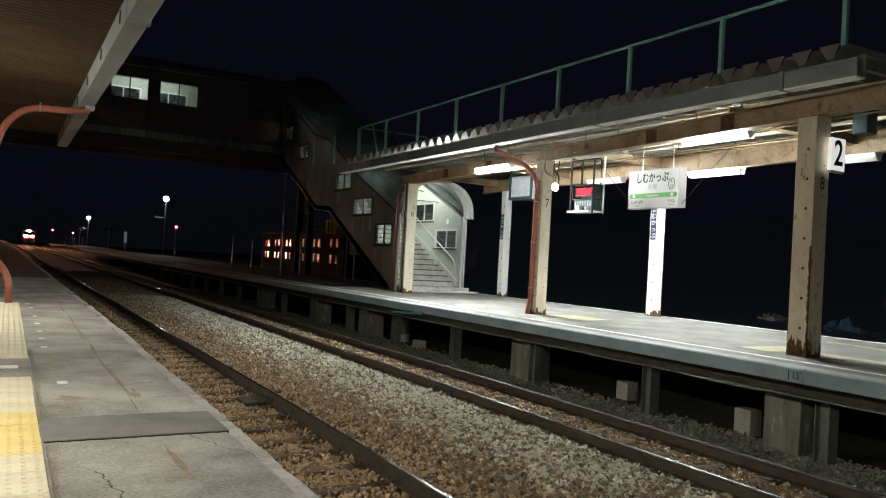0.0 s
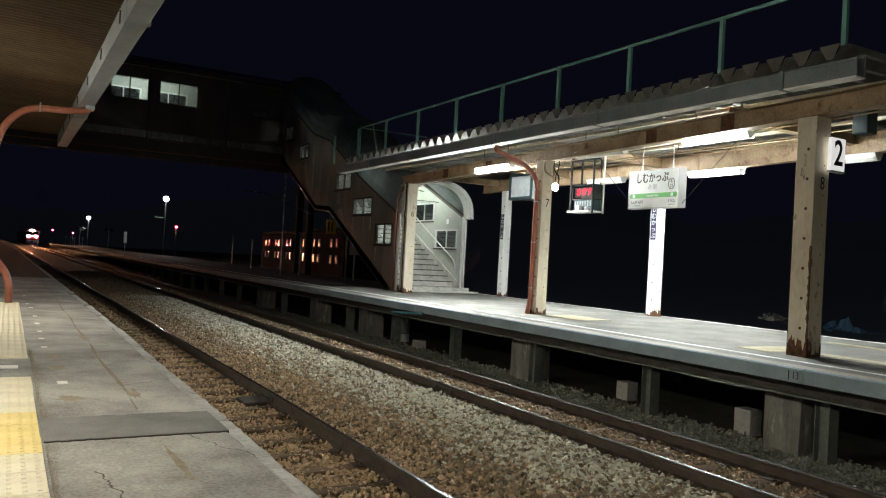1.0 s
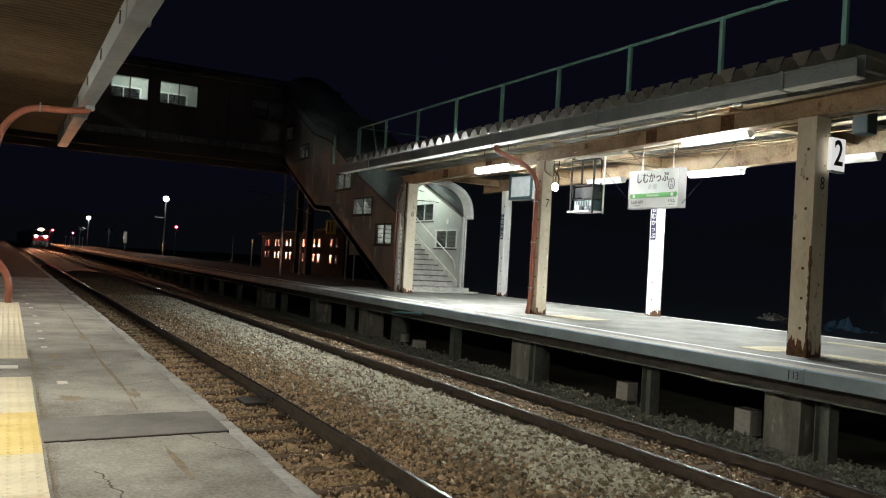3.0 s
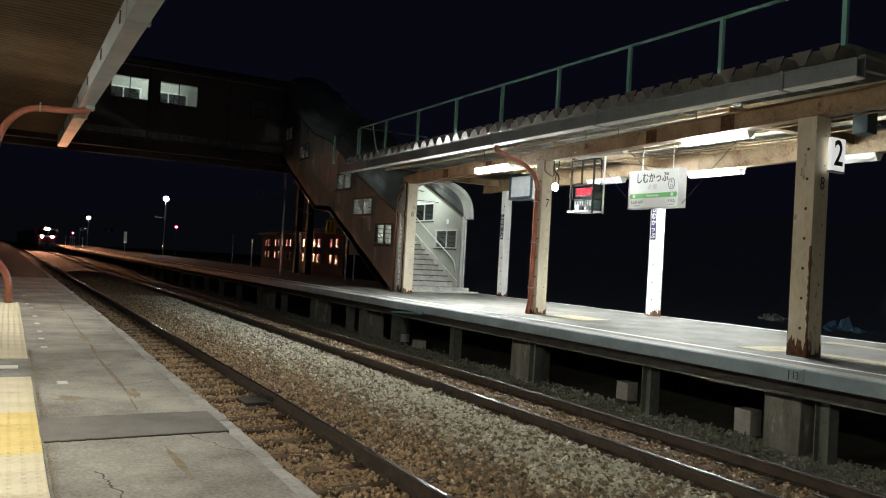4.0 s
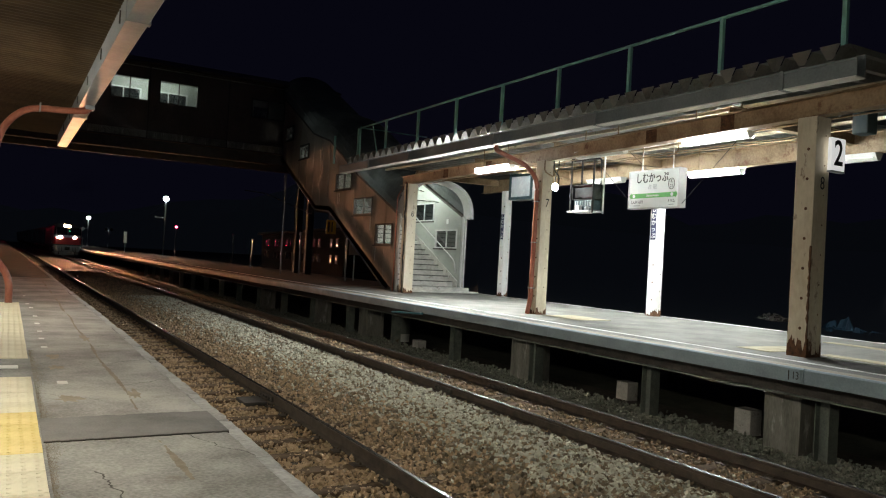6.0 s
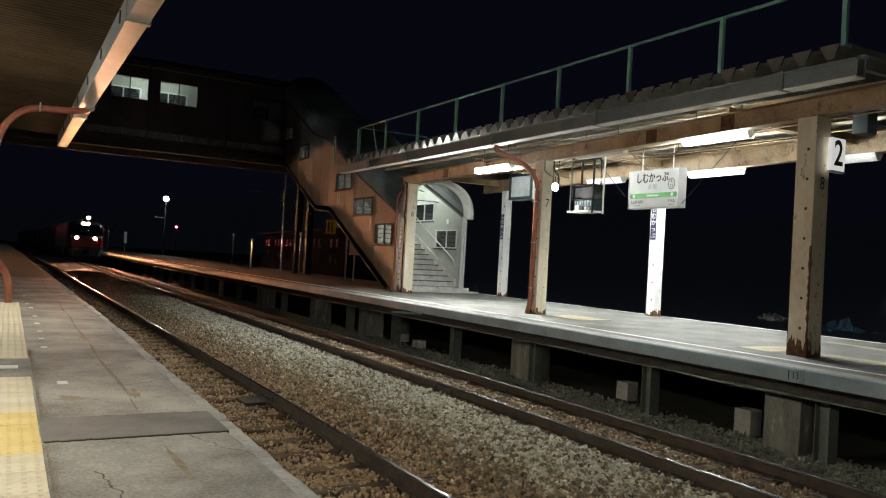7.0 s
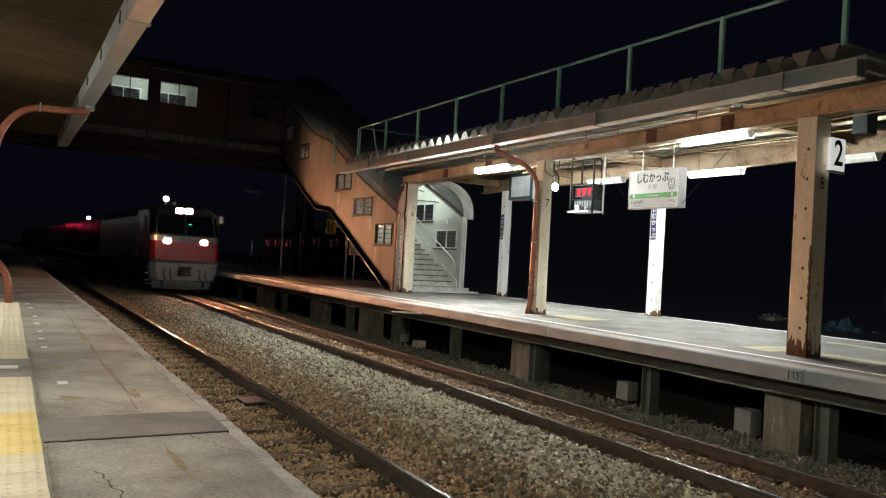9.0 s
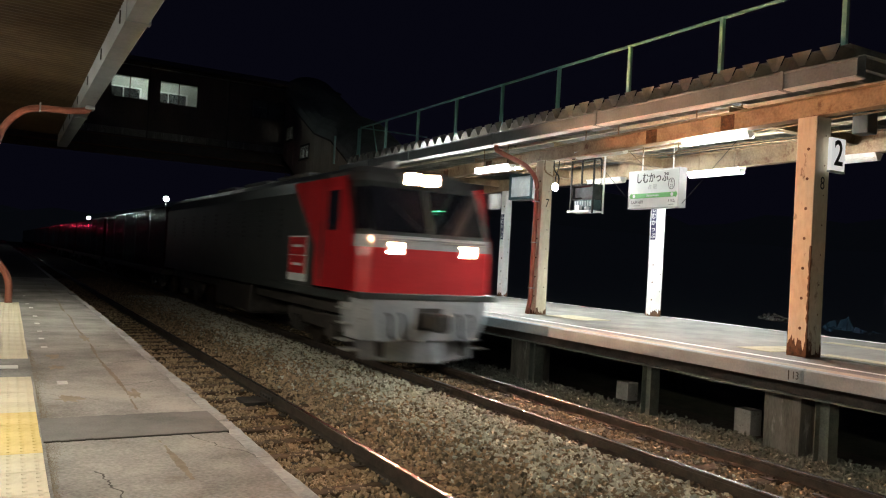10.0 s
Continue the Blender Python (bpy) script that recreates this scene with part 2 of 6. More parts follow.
def sweep(bm, pts, r, seg=12):
    """A bent pipe along points."""
    pts = [Vector(p) for p in pts]
    rings = []
    for i, p in enumerate(pts):
        d = (pts[min(i + 1, len(pts) - 1)] - pts[max(i - 1, 0)]).normalized()
        q = d.to_track_quat("Z", "Y")
        rings.append([bm.verts.new(p + q @ Vector((r * math.cos(a), r * math.sin(a), 0)))
                      for a in [2 * math.pi * k / seg for k in range(seg)]])
    for a, b in zip(rings, rings[1:]):
        for k in range(seg):
            f = bm.faces.new((a[k], a[(k + 1) % seg], b[(k + 1) % seg], b[k]))
            f.smooth = True
    bm.faces.new(rings[0][::-1])
    bm.faces.new(rings[-1])


def rounded(pts, radius, n=6):
    """Points of a bent line with its corners rounded."""
    pts = [Vector(p) for p in pts]
    out = [pts[0]]
    for a, b, c in zip(pts, pts[1:], pts[2:]):
        u, w = (a - b).normalized(), (c - b).normalized()
        r = min(radius, (a - b).length * 0.49, (c - b).length * 0.49)
        s, e = b + u * r, b + w * r
        for k in range(n + 1):
            t = k / n
            out.append(s * (1 - t) ** 2 + b * 2 * t * (1 - t) + e * t * t)
    out.append(pts[-1])
    return out


def finish(name, bm, material, parent=None, label=""):
    bmesh.ops.recalc_face_normals(bm, faces=bm.faces)
    me = bpy.data.meshes.new(name)
    bm.to_mesh(me)
    bm.free()
    me.materials.append(material)
    ob = new(name, me)
    if parent is not None:
        ob.parent = parent
    if label:
        ob["label"] = label
    return ob


def part(name, bm, material, parent, label=""):
    return finish(name, bm, material, parent, label)


def boxes(name, spans, material, parent=None, label="", bevel=0.0):
    bm = bmesh.new()
    for s in spans:
        box(bm, *s, bevel)
    return finish(name, bm, material, parent, label)


def rods(name, spans, material, parent=None, label="", seg=10):
    bm = bmesh.new()
    for p0, p1, r in spans:
        rod(bm, p0, p1, r, seg)
    return finish(name, bm, material, parent, label)


def piped(name, pts, r, material, parent=None, label="", seg=12):
    bm = bmesh.new()
    sweep(bm, pts, r, seg)
    return finish(name, bm, material, parent, label)


def thing(name, label, category, at=(0, 0, 0), group="", kind=""):
    ob = new(name)
    ob.empty_display_size = 0.2
    ob.location = at
    return tagged(ob, label, category, group, kind)


def bend(y):
    """The line turns slightly away beyond the platform lamps."""
    return -0.0098 * max(0.0, y - 10.5)


def strip(bm, profile, ys, closed=True):
    """A profile of (x, z) drawn along the line."""
    rows = [[bm.verts.new((x + bend(y), y, z)) for x, z in profile] for y in ys]
    n = len(profile)
    for a, b in zip(rows, rows[1:]):
        for k in range(n if closed else n - 1):
            bm.faces.new((a[k], a[(k + 1) % n], b[(k + 1) % n], b[k]))
    if closed:
        bm.faces.new(rows[0][::-1])
        bm.faces.new(rows[-1])


def lettering(name, text, size, m, material, parent, align="CENTER", squash=1.0, bold=0.0):
    """Letters of the built-in font as a thin mesh at pose m."""
    cu = bpy.data.curves.new(name, "FONT")
    cu.body, cu.size, cu.extrude = text, size, 0.0015
    cu.offset = bold
    cu.align_x, cu.align_y = align, "CENTER"
    cu.resolution_u = 4
    tmp = bpy.data.objects.new(name, cu)
    scene.collection.objects.link(tmp)
    me = bpy.data.meshes.new_from_object(tmp.evaluated_get(bpy.context.evaluated_depsgraph_get()))
    bpy.data.objects.remove(tmp)
    bpy.data.curves.remove(cu)
    me.name = name
    me.transform(Matrix.Diagonal((squash, 1, 1, 1)))
    me.transform(m)
    me.materials.clear()
    me.materials.append(material)
    ob = new(name, me)
    ob.parent = parent
    return ob


def facing_track(x, y, z):
    """A sign's plane that faces the near platform."""
    return Matrix(((0, 0, -1, x), (-1, 0, 0, y), (0, 1, 0, z), (0, 0, 0, 1)))


def facing_camera(x, y, z):
    """A sign's plane that faces along the line, towards the walker."""
    return Matrix(((1, 0, 0, x), (0, 0, -1, y), (0, 1, 0, z), (0, 0, 0, 1)))


def wall_columns(bm, at, thick, cuts, low, high, holes, along="y"):
    """An upright wall with openings, in columns between the cuts. low and high give its edges."""
    edges = sorted(set([round(c, 4) for c in cuts] + [round(v, 4) for h in holes for v in h[:2]]))

    def quad(a, b, za0, zb0, za1, zb1):
        def p(s, z, o):
            return (at + o, s, z) if along == "y" else (s, at + o, z)
        v = [bm.verts.new(p(s, z, o)) for o in (0, thick) for s, z in ((a, za0), (b, zb0), (b, zb1), (a, za1))]
        for f in ((0, 1, 2, 3), (7, 6, 5, 4), (0, 4, 5, 1), (1, 5, 6, 2), (2, 6, 7, 3), (3, 7, 4, 0)):
            bm.faces.new([v[i] for i in f])
    for a, b in zip(edges, edges[1:]):
        hs = sorted([h for h in holes if h[0] <= a + 1e-4 and h[1] >= b - 1e-4], key=lambda h: h[2])
        za, zb = low(a), low(b)
        for h in hs:
            quad(a, b, za, zb, h[2], h[2])
            za = zb = h[3]
        quad(a, b, za, zb, high(a), high(b))
    joined(bm)


def joined(bm):
    bmesh.ops.remove_doubles(bm, verts=bm.verts[:], dist=0.0005)


def line_through(pts):
    return lambda s: float(np.interp(s, [q[0] for q in pts], [q[1] for q in pts]))


YS = [-12, 0, 5, 10.5, 16, 25, 40, 60, 90, 130, 180, 260]


# ---- ground and line ----
def build_ground():
    bm = bmesh.new()
    xs = np.concatenate([np.linspace(-400, -20, 8), np.linspace(-10, 40, 26), np.linspace(60, 500, 10)])
    ys = np.concatenate([np.linspace(-200, -20, 5), np.linspace(-10, 60, 30), np.linspace(80, 900, 14)])
    rng = np.random.RandomState(4)
    grid = [[bm.verts.new((x, y, -0.45 + 0.06 * rng.rand())) for x in xs] for y in ys]
    for a, b in zip(grid, grid[1:]):
        for k in range(len(xs) - 1):
            bm.faces.new((a[k], a[k + 1], b[k + 1], b[k]))
    tagged(finish("ground", bm, GROUND), "dark bare soil around the station at night", "ground", kind="structure")

    bm = bmesh.new()
    strip(bm, [(1.0, -0.42), (1.2, -0.26), (2.0, -0.20), (3.7, -0.20), (4.2, -0.13), (5.0, -0.11), (5.8, -0.13), (6.1, -0.19),
               (7.5, -0.20), (8.1, -0.30), (9.0, -0.36), (10.5, -0.40), (10.5, -0.6), (1.0, -0.6)], YS)
    tagged(finish("ballast_bed", bm, BED), "brown gravel bed under the two tracks", "ballast", kind="structure")

    # far dark hills behind the station; near foot covers black ground with haze glow
    bm = bmesh.new()
    rows = []
    for k, (d0, h0) in enumerate(((300, 0), (380, 26), (470, 55), (600, 40))):
        row = []
        for j in range(61):
            a = radians(-60 + 150 * j / 60)
            d = d0 - (278 if k == 0 else 0) * min(1.0, max(0.0, (math.degrees(a) - 26) / 6))
            h = h0 * (0.7 + 0.6 * noise.noise(Vector((a * 2.2, k * 0.3, 1.7))) + 0.25 * noise.noise(Vector((a * 9, k, 4))))
            row.append(bm.verts.new((d * math.sin(a), d * math.cos(a), max(-0.5, h))))
        rows.append(row)
    for a, b in zip(rows, rows[1:]):
        for k in range(60):
            bm.faces.new((a[k], a[k + 1], b[k + 1], b[k]))
    # faint bluish emission stands in for night haze over the hills
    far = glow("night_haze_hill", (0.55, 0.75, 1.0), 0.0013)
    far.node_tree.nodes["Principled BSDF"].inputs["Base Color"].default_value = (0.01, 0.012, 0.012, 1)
    tagged(finish("backdrop_hills", bm, far), "dark wooded hills, faintly glowing for haze, against the night sky", "hill", kind="structure")


def build_track(name, centre, label):
    root = thing(name, label, "railway track", kind="structure")
    prof = [(-0.0635, -0.153), (0.0635, -0.153), (0.0635, -0.143), (0.012, -0.124), (0.009, -0.045), (0.0325, -0.034),
            (0.0325, -0.006), (0.026, -0.001), (-0.026, -0.001), (-0.0325, -0.006), (-0.0325, -0.034), (-0.009, -0.045),
            (-0.012, -0.124), (-0.0635, -0.143)]
    for side in (-0.5335, 0.5335):
        bm = bmesh.new()
        strip(bm, [(centre + side + x, z) for x, z in prof], YS)
        rail = part("rail", bm, STEEL, root, "rusty steel rail")
        bm = bmesh.new()
        strip(bm, [(centre + side - 0.024, -0.001), (centre + side + 0.024, -0.001), (centre + side + 0.020, 0.002), (centre + side - 0.020, 0.002)], YS)
        part("running_surface", bm, POLISHED, rail, "polished running surface")
    bm = bmesh.new()
    box(bm, -1.05, 1.05, -0.10, 0.10, -0.295, -0.155, 0.012)
    first = finish("sleeper", bm, WOOD, root, "weathered timber sleeper")
    plate = bmesh.new()
    box(plate, -0.17, 0.17, -0.075, 0.075, -0.156, -0.140)
    for sx in (-0.09, 0.09):
        rod(plate, (sx, 0.04, -0.15), (sx, 0.04, -0.115), 0.014, 6)
        rod(plate, (sx, -0.04, -0.15), (sx, -0.04, -0.115), 0.014, 6)
    pm = finish("tie_plate", plate, STEEL, first)
    pm.location = (-0.5335, 0, 0)
    other = pm.copy()
    scene.collection.objects.link(other)
    other.location = (0.5335, 0, 0)
    rng = random.Random(3)
    for k in range(110):
        y = -1.5 + 0.62 * k
        if k == 0:
            first.location = (centre + bend(y), y, 0)
            continue
        s = first.copy()
        scene.collection.objects.link(s)
        s.location = (centre + bend(y) + rng.uniform(-0.02, 0.02), y + rng.uniform(-0.03, 0.03), 0)
        s.rotation_euler = (0, 0, rng.uniform(-0.015, 0.015))
        if y < 26:
            for side in (-0.5335, 0.5335):
                p = pm.copy()
                scene.collection.objects.link(p)
                p.parent = s
                p.location = (side, 0, 0)
    # fishplates at the rail joints
    for side in (-0.5335, 0.5335):
        y = 10.7
        bm = bmesh.new()
        for o in (-0.028, 0.028):
            box(bm, centre + side + o - 0.014, centre + side + o + 0.014, y - 0.28, y + 0.28, -0.125, -0.045, 0.006)
            for k in range(4):
                rod(bm, (centre + side + o * 1.2, y - 0.2 + k * 0.133, -0.085), (centre + side + o * 2.4, y - 0.2 + k * 0.133, -0.085), 0.016, 6)
        if centre < 4:
            box(bm, centre + side - 0.42, centre + side - 0.10, y - 0.30, y + 0.16, -0.16, -0.11, 0.01)
        part("rail_joint", bm, UNDER, root, "greasy bolted rail joint")
    return root


def stones(name, label, material, count, place, seed, sizes=(0.018, 0.038)):
    """Loose angular stones, one joined heap."""
    rng = np.random.RandomState(seed)
    bm = bmesh.new()
    bmesh.ops.create_cube(bm, size=1.2)
    bmesh.ops.triangulate(bm, faces=bm.faces[:])
    base = np.array([v.co[:] for v in bm.verts])
    faces = np.array([[v.index for v in f.verts] for f in bm.faces])
    bm.free()
    xyz = place(rng, count)
    count = len(xyz)
    nv = len(base)
    r = rng.uniform(*sizes, (count, 1, 1)) * np.exp(rng.normal(0, 0.18, (count, 1, 1)))
    stretch = rng.uniform(0.6, 1.25, (count, 1, 3))
    jit = 1 + rng.uniform(-0.36, 0.30, (count, nv, 1))
    q = rng.normal(size=(count, 4))
    q /= np.linalg.norm(q, axis=1, keepdims=True)
    w, x, y, z = q.T
    rot = np.stack([1 - 2 * (y * y + z * z), 2 * (x * y - z * w), 2 * (x * z + y * w),
                    2 * (x * y + z * w), 1 - 2 * (x * x + z * z), 2 * (y * z - x * w),
                    2 * (x * z - y * w), 2 * (y * z + x * w), 1 - 2 * (x * x + y * y)], 1).reshape(-1, 3, 3)
    v = np.einsum("nij,nkj->nki", rot, base[None] * r * stretch * jit) + xyz[:, None, :]
    f = (faces[None] + (np.arange(count) * nv)[:, None, None]).reshape(-1, 3)
    me = bpy.data.meshes.new(name)
    me.vertices.add(count * nv)
    me.vertices.foreach_set("co", v.reshape(-1).astype(np.float32))
    me.loops.add(f.size)
    me.loops.foreach_set("vertex_index", f.reshape(-1).astype(np.int32))
    me.polygons.add(len(f))
    me.polygons.foreach_set("loop_start", (np.arange(len(f)) * 3).astype(np.int32))
    me.polygons.foreach_set("use_smooth", np.zeros(len(f), dtype=bool))
    me.update(calc_edges=True)
    me.validate()
    me.materials.append(material)
    return tagged(new(name, me), label, "ballast", kind="stuff")


def part_of(root, ob):
    ob.parent = root
    del ob["category"]
    return ob


def bed_height(x):
    return np.interp(x, [1.0, 1.2, 2.0, 3.7, 4.2, 5.0, 5.8, 6.1, 7.5, 8.1, 9.0, 10.5],
                     [-0.40, -0.24, -0.185, -0.185, -0.11, -0.085, -0.105, -0.175, -0.185, -0.28, -0.34, -0.38])


def scatter(x0, x1, y0, y1, fade=0.25):
    """Places on the bed, thinner with distance, with ragged sides."""
    def place(rng, n):
        u = rng.rand(n)
        y = y0 + (y1 - y0) * u ** 2.0
        x = x0 + (x1 - x0) * rng.rand(n) + rng.normal(0, fade, n)
        keep = (x > 1.32) & (x < 10.2)
        for r in (2.295, 3.36, 6.275, 7.345):
            keep &= np.abs(x - r) > 0.055
        for c, part_bare in ((2.827, 0.5), (6.81, 0.75)):
            k = np.round((y + 1.5) / 0.62)
            on = (np.abs(y + 1.5 - 0.62 * k) < 0.115) & (np.abs(x - c) < 1.06)
            keep &= ~(on & (rng.rand(n) < part_bare))
        x, y = x[keep], y[keep]
        z = bed_height(x) + rng.uniform(-0.032, 0.036, len(x))
        return np.stack([x - 0.0098 * np.maximum(0, y - 10.5), y, z], 1)
    return place


def build_ballast():
    stones("grey_ballast_stones", "heaped light grey crushed stone between the tracks", STONE_GREY, 50000, scatter(4.75, 6.05, 2.0, 32, 0.35), 11)
    stones("stained_ballast_stones", "dark stained crushed stone between the tracks", STONE_SOIL, 24000, scatter(3.9, 6.0, 5.0, 56, 0.3), 17)
    stones("brown_ballast_stones", "rust-stained brown crushed stone along the near track", STONE_BROWN, 96000, scatter(1.4, 4.95, 2.0, 46, 0.45), 12, (0.013, 0.031))
    stones("brown_ballast_stones", "rust-stained brown crushed stone inside the far track", STONE_SOIL, 17000, scatter(6.2, 7.45, 3.0, 46, 0.05), 13, (0.014, 0.034))
    stones("brown_ballast_stones", "brown and pale crushed stone inside the far track", STONE_BROWN, 9000, scatter(6.2, 7.45, 3.0, 46, 0.05), 18, (0.014, 0.034))
    stones("dark_ballast_stones", "dark mossy crushed stone under the far platform edge", STONE_DARK, 32000, scatter(7.5, 9.6, 3.5, 42, 0.12), 14)
    stones("loose_ballast_stones", "brown crushed stone along the nearest stretch of track", STONE_BROWN, 12000, scatter(1.4, 8.6, 1.98, -7, 0.05), 16, (0.024, 0.045))
    stones("pale_ballast_stones", "pale loose stones beside the far rail", STONE_GREY, 1500, scatter(7.5, 7.75, 3.5, 26, 0.06), 15)


# ---- near platform ----
def build_near_platform():
    root = thing("platform_near", "worn concrete station platform with yellow tactile paving", "platform", kind="structure")
    bm = bmesh.new()
    strip(bm, [(-6.0, -0.5), (1.17, -0.5), (1.17, PLAT), (-6.0, PLAT)], [-8, 0, 5, 10.5, 16, 22.9])
    part("paving", bm, CONCRETE, root)
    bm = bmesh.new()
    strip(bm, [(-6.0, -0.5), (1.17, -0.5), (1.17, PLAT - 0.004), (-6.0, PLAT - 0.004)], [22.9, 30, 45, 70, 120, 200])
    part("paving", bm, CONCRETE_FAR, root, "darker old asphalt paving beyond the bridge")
    # edge stones, worn and a little out of line
    rng = random.Random(7)
    y = -6.0
    while y < 60:
        ln = 0.9
        bm = bmesh.new()
        box(bm, -0.05, 0.045, 0.002, ln - 0.002, -0.22, 0.0, 0.012)
        bmesh.ops.subdivide_edges(bm, edges=[e for e in bm.edges if abs(e.verts[0].co.y - e.verts[1].co.y) > 0.5], cuts=7)
        for v in bm.verts:
            v.co.x += rng.uniform(-0.012, 0.012)
            v.co.z += rng.uniform(-0.006, 0.002)
        e = part("edge_stone", bm, EDGE, root)
        e.location = (1.22 + bend(y) + rng.uniform(-0.006, 0.006), y, PLAT + rng.uniform(-0.006, 0.003))
        y += ln
    # retaining wall under the edge
    bm = bmesh.new()
    strip(bm, [(1.171, -0.5), (1.23, -0.5), (1.23, PLAT - 0.23), (1.171, PLAT - 0.23)], [-8, 5, 10.5, 16, 40, 100])
    part("retaining_wall", bm, OLD_CONCRETE, root)
    # dark asphalt trench across the platform
    bm = bmesh.new()
    n = 24
    near = [bm.verts.new((0.215 + k / n * 0.97, 4.48 + 0.012 * noise.noise(Vector((k * 0.7, 0, 0))), PLAT + 0.005)) for k in range(n + 1)]
    far = [bm.verts.new((0.215 + k / n * 0.97, 5.06 + 0.05 * noise.noise(Vector((k * 0.5, 3, 0))), PLAT + 0.005)) for k in range(n + 1)]
    for k in range(n):
        bm.faces.new((near[k], near[k + 1], far[k + 1], far[k]))
    part("asphalt_patch", bm, ASPHALT, root, "dark asphalt repair strip")
    bm = bmesh.new()
    for k in range(n):
        x = 0.22 + k / n * 0.96
        box(bm, x, x + 0.96 / n, 4.463 + 0.012 * noise.noise(Vector((k * 0.7, 0, 0))), 4.48 + 0.012 * noise.noise(Vector((k * 0.7, 0, 0))), PLAT - 0.01, PLAT + 0.007)
    part("joint", bm, UNDER, root, "open dark joint")
    # brown dirt and crumbs in the long joint and along the tiles
    bm = bmesh.new()
    last, y = None, 2.2
    while y < 21:
        w = 0.018 * (noise.noise(Vector((0.3, y * 1.9, 0.0))) + 0.25) + 0.006 * rng.random()
        w *= 1.5 if y < 4.4 else 1.0
        x = 0.785 + 0.012 * math.sin(y * 2.3) + 0.006 * noise.noise(Vector((2.0, y * 7, 0.0)))
        if w < 0.003 or 4.42 < y < 5.12:
            last = None
        else:
            now = [bm.verts.new((x - w * rng.uniform(0.7, 1.3), y, PLAT + 0.003)), bm.verts.new((x + w * rng.uniform(0.7, 1.3), y, PLAT + 0.003))]
            if last:
                bm.faces.new((last[0], last[1], now[1], now[0]))
            last = now
        y += 0.03
    part("joint_dirt", bm, DIRT, root, "brown dirt in a worn joint")

    def tile_dirt(rng, n):
        y = 2.2 + 6.0 * rng.rand(n) ** 1.3
        x = 0.225 + np.abs(rng.normal(0, 0.03, n)) * (1 + 0.6 * np.sin(y * 3))
        return np.stack([x, y, np.full(n, PLAT + 0.0005)], 1)
    part_of(root, stones("edge_dirt", "brown dirt along the tactile paving", DIRT, 9000, tile_dirt, 42, (0.001, 0.0025)))
    # rusty stains and fine cracks in the paving
    for x, y, wx, wy in ((0.41, 7.66, 0.07, 0.20), (0.40, 7.06, 0.08, 0.17), (0.41, 5.65, 0.10, 0.16), (0.83, 5.75, 0.05, 0.22), (0.79, 9.1, 0.05, 0.35)):
        bm = bmesh.new()
        c = bm.verts.new((x, y, PLAT + 0.0035))
        rim = []
        for k in range(26):
            a = 2 * math.pi * k / 26
            q = 0.62 + 0.75 * noise.noise(Vector((2.3 * math.cos(a) + x * 9, 2.3 * math.sin(a) + y * 5, 0.5))) + 0.18 * rng.random()
            rim.append(bm.verts.new((x + wx * q * math.cos(a), y + wy * q * math.sin(a), PLAT + 0.0035)))
        for k in range(26):
            bm.faces.new((c, rim[k], rim[(k + 1) % 26]))
        part("rust_stain", bm, STAIN, root, "faint brown rust stain")
    for x0, y0, x1, y1, w in ((0.80, 9.6, 1.17, 9.2, 0.010), (0.83, 8.42, 0.96, 8.46, 0.014), (0.72, 7.2, 1.17, 7.45, 0.007), (0.80, 6.1, 1.17, 6.35, 0.008),
                              (0.25, 5.9, 0.62, 5.55, 0.006), (0.42, 3.85, 0.48, 3.35, 0.007), (0.92, 4.46, 1.17, 3.9, 0.006), (0.25, 11.9, 1.1, 11.7, 0.009)):
        bm = bmesh.new()
        last = None
        for k in range(25):
            u = k / 24
            o = 0.05 * noise.noise(Vector((x0 * 7 + u * 5, y0, 1.0))) + 0.02 * noise.noise(Vector((u * 17, y0, 3.0)))
            half = w * (0.35 + 0.5 * rng.random())
            x, y = x0 + (x1 - x0) * u, y0 + (y1 - y0) * u
            dx, dy = (0, 1) if abs(x1 - x0) > abs(y1 - y0) * 0.5 else (1, 0)
            now = [bm.verts.new((x + dx * (o - half), y + dy * (o - half), PLAT + 0.0028)), bm.verts.new((x + dx * (o + half), y + dy * (o + half), PLAT + 0.0028))]
            if last:
                bm.faces.new((last[0], last[1], now[1], now[0]))
            last = now
        part("crack", bm, CRACK, root, "fine dark crack")
    # small white marks
    for i, (x, y, w, d) in enumerate(((0.41, 6.30, 0.07, 0.13), (0.365, 8.38, 0.055, 0.10), (0.365, 9.09, 0.05, 0.10), (0.37, 9.80, 0.05, 0.10), (0.37, 10.69, 0.055, 0.13),
                                      (0.375, 11.69, 0.05, 0.10), (0.36, 13.08, 0.055, 0.16), (0.325, 13.84, 0.05, 0.13), (0.31, 15.67, 0.04, 0.13), (0.02, 7.13, 0.22, 0.16))):
        boxes("white_mark", [(x - w / 2, x + w / 2, y - d / 2, y + d / 2, PLAT - 0.01, PLAT + 0.005)], WHITE_PAINT, root, "small painted white mark", 0.001)
    # tactile tiles with raised dots
    def tile(material, dots):
        bm = bmesh.new()
        box(bm, -0.148, 0.148, -0.165, 0.165, -0.02, 0.008, 0.003)
        if dots:
            for i in range(5):
                for j in range(5):
                    rod(bm, (-0.116 + 0.058 * i, -0.13 + 0.065 * j, 0.007), (-0.116 + 0.058 * i, -0.13 + 0.065 * j, 0.0125), 0.012, 8, 0.008)
        else:
            for i in range(4):
                box(bm, -0.115 + 0.06 * i, -0.085 + 0.06 * i, -0.13, 0.13, 0.007, 0.0125)
        bmesh.ops.recalc_face_normals(bm, faces=bm.faces)
        me = bpy.data.meshes.new("tactile_tile")
        bm.to_mesh(me)
        bm.free()
        me.materials.append(material)
        return me
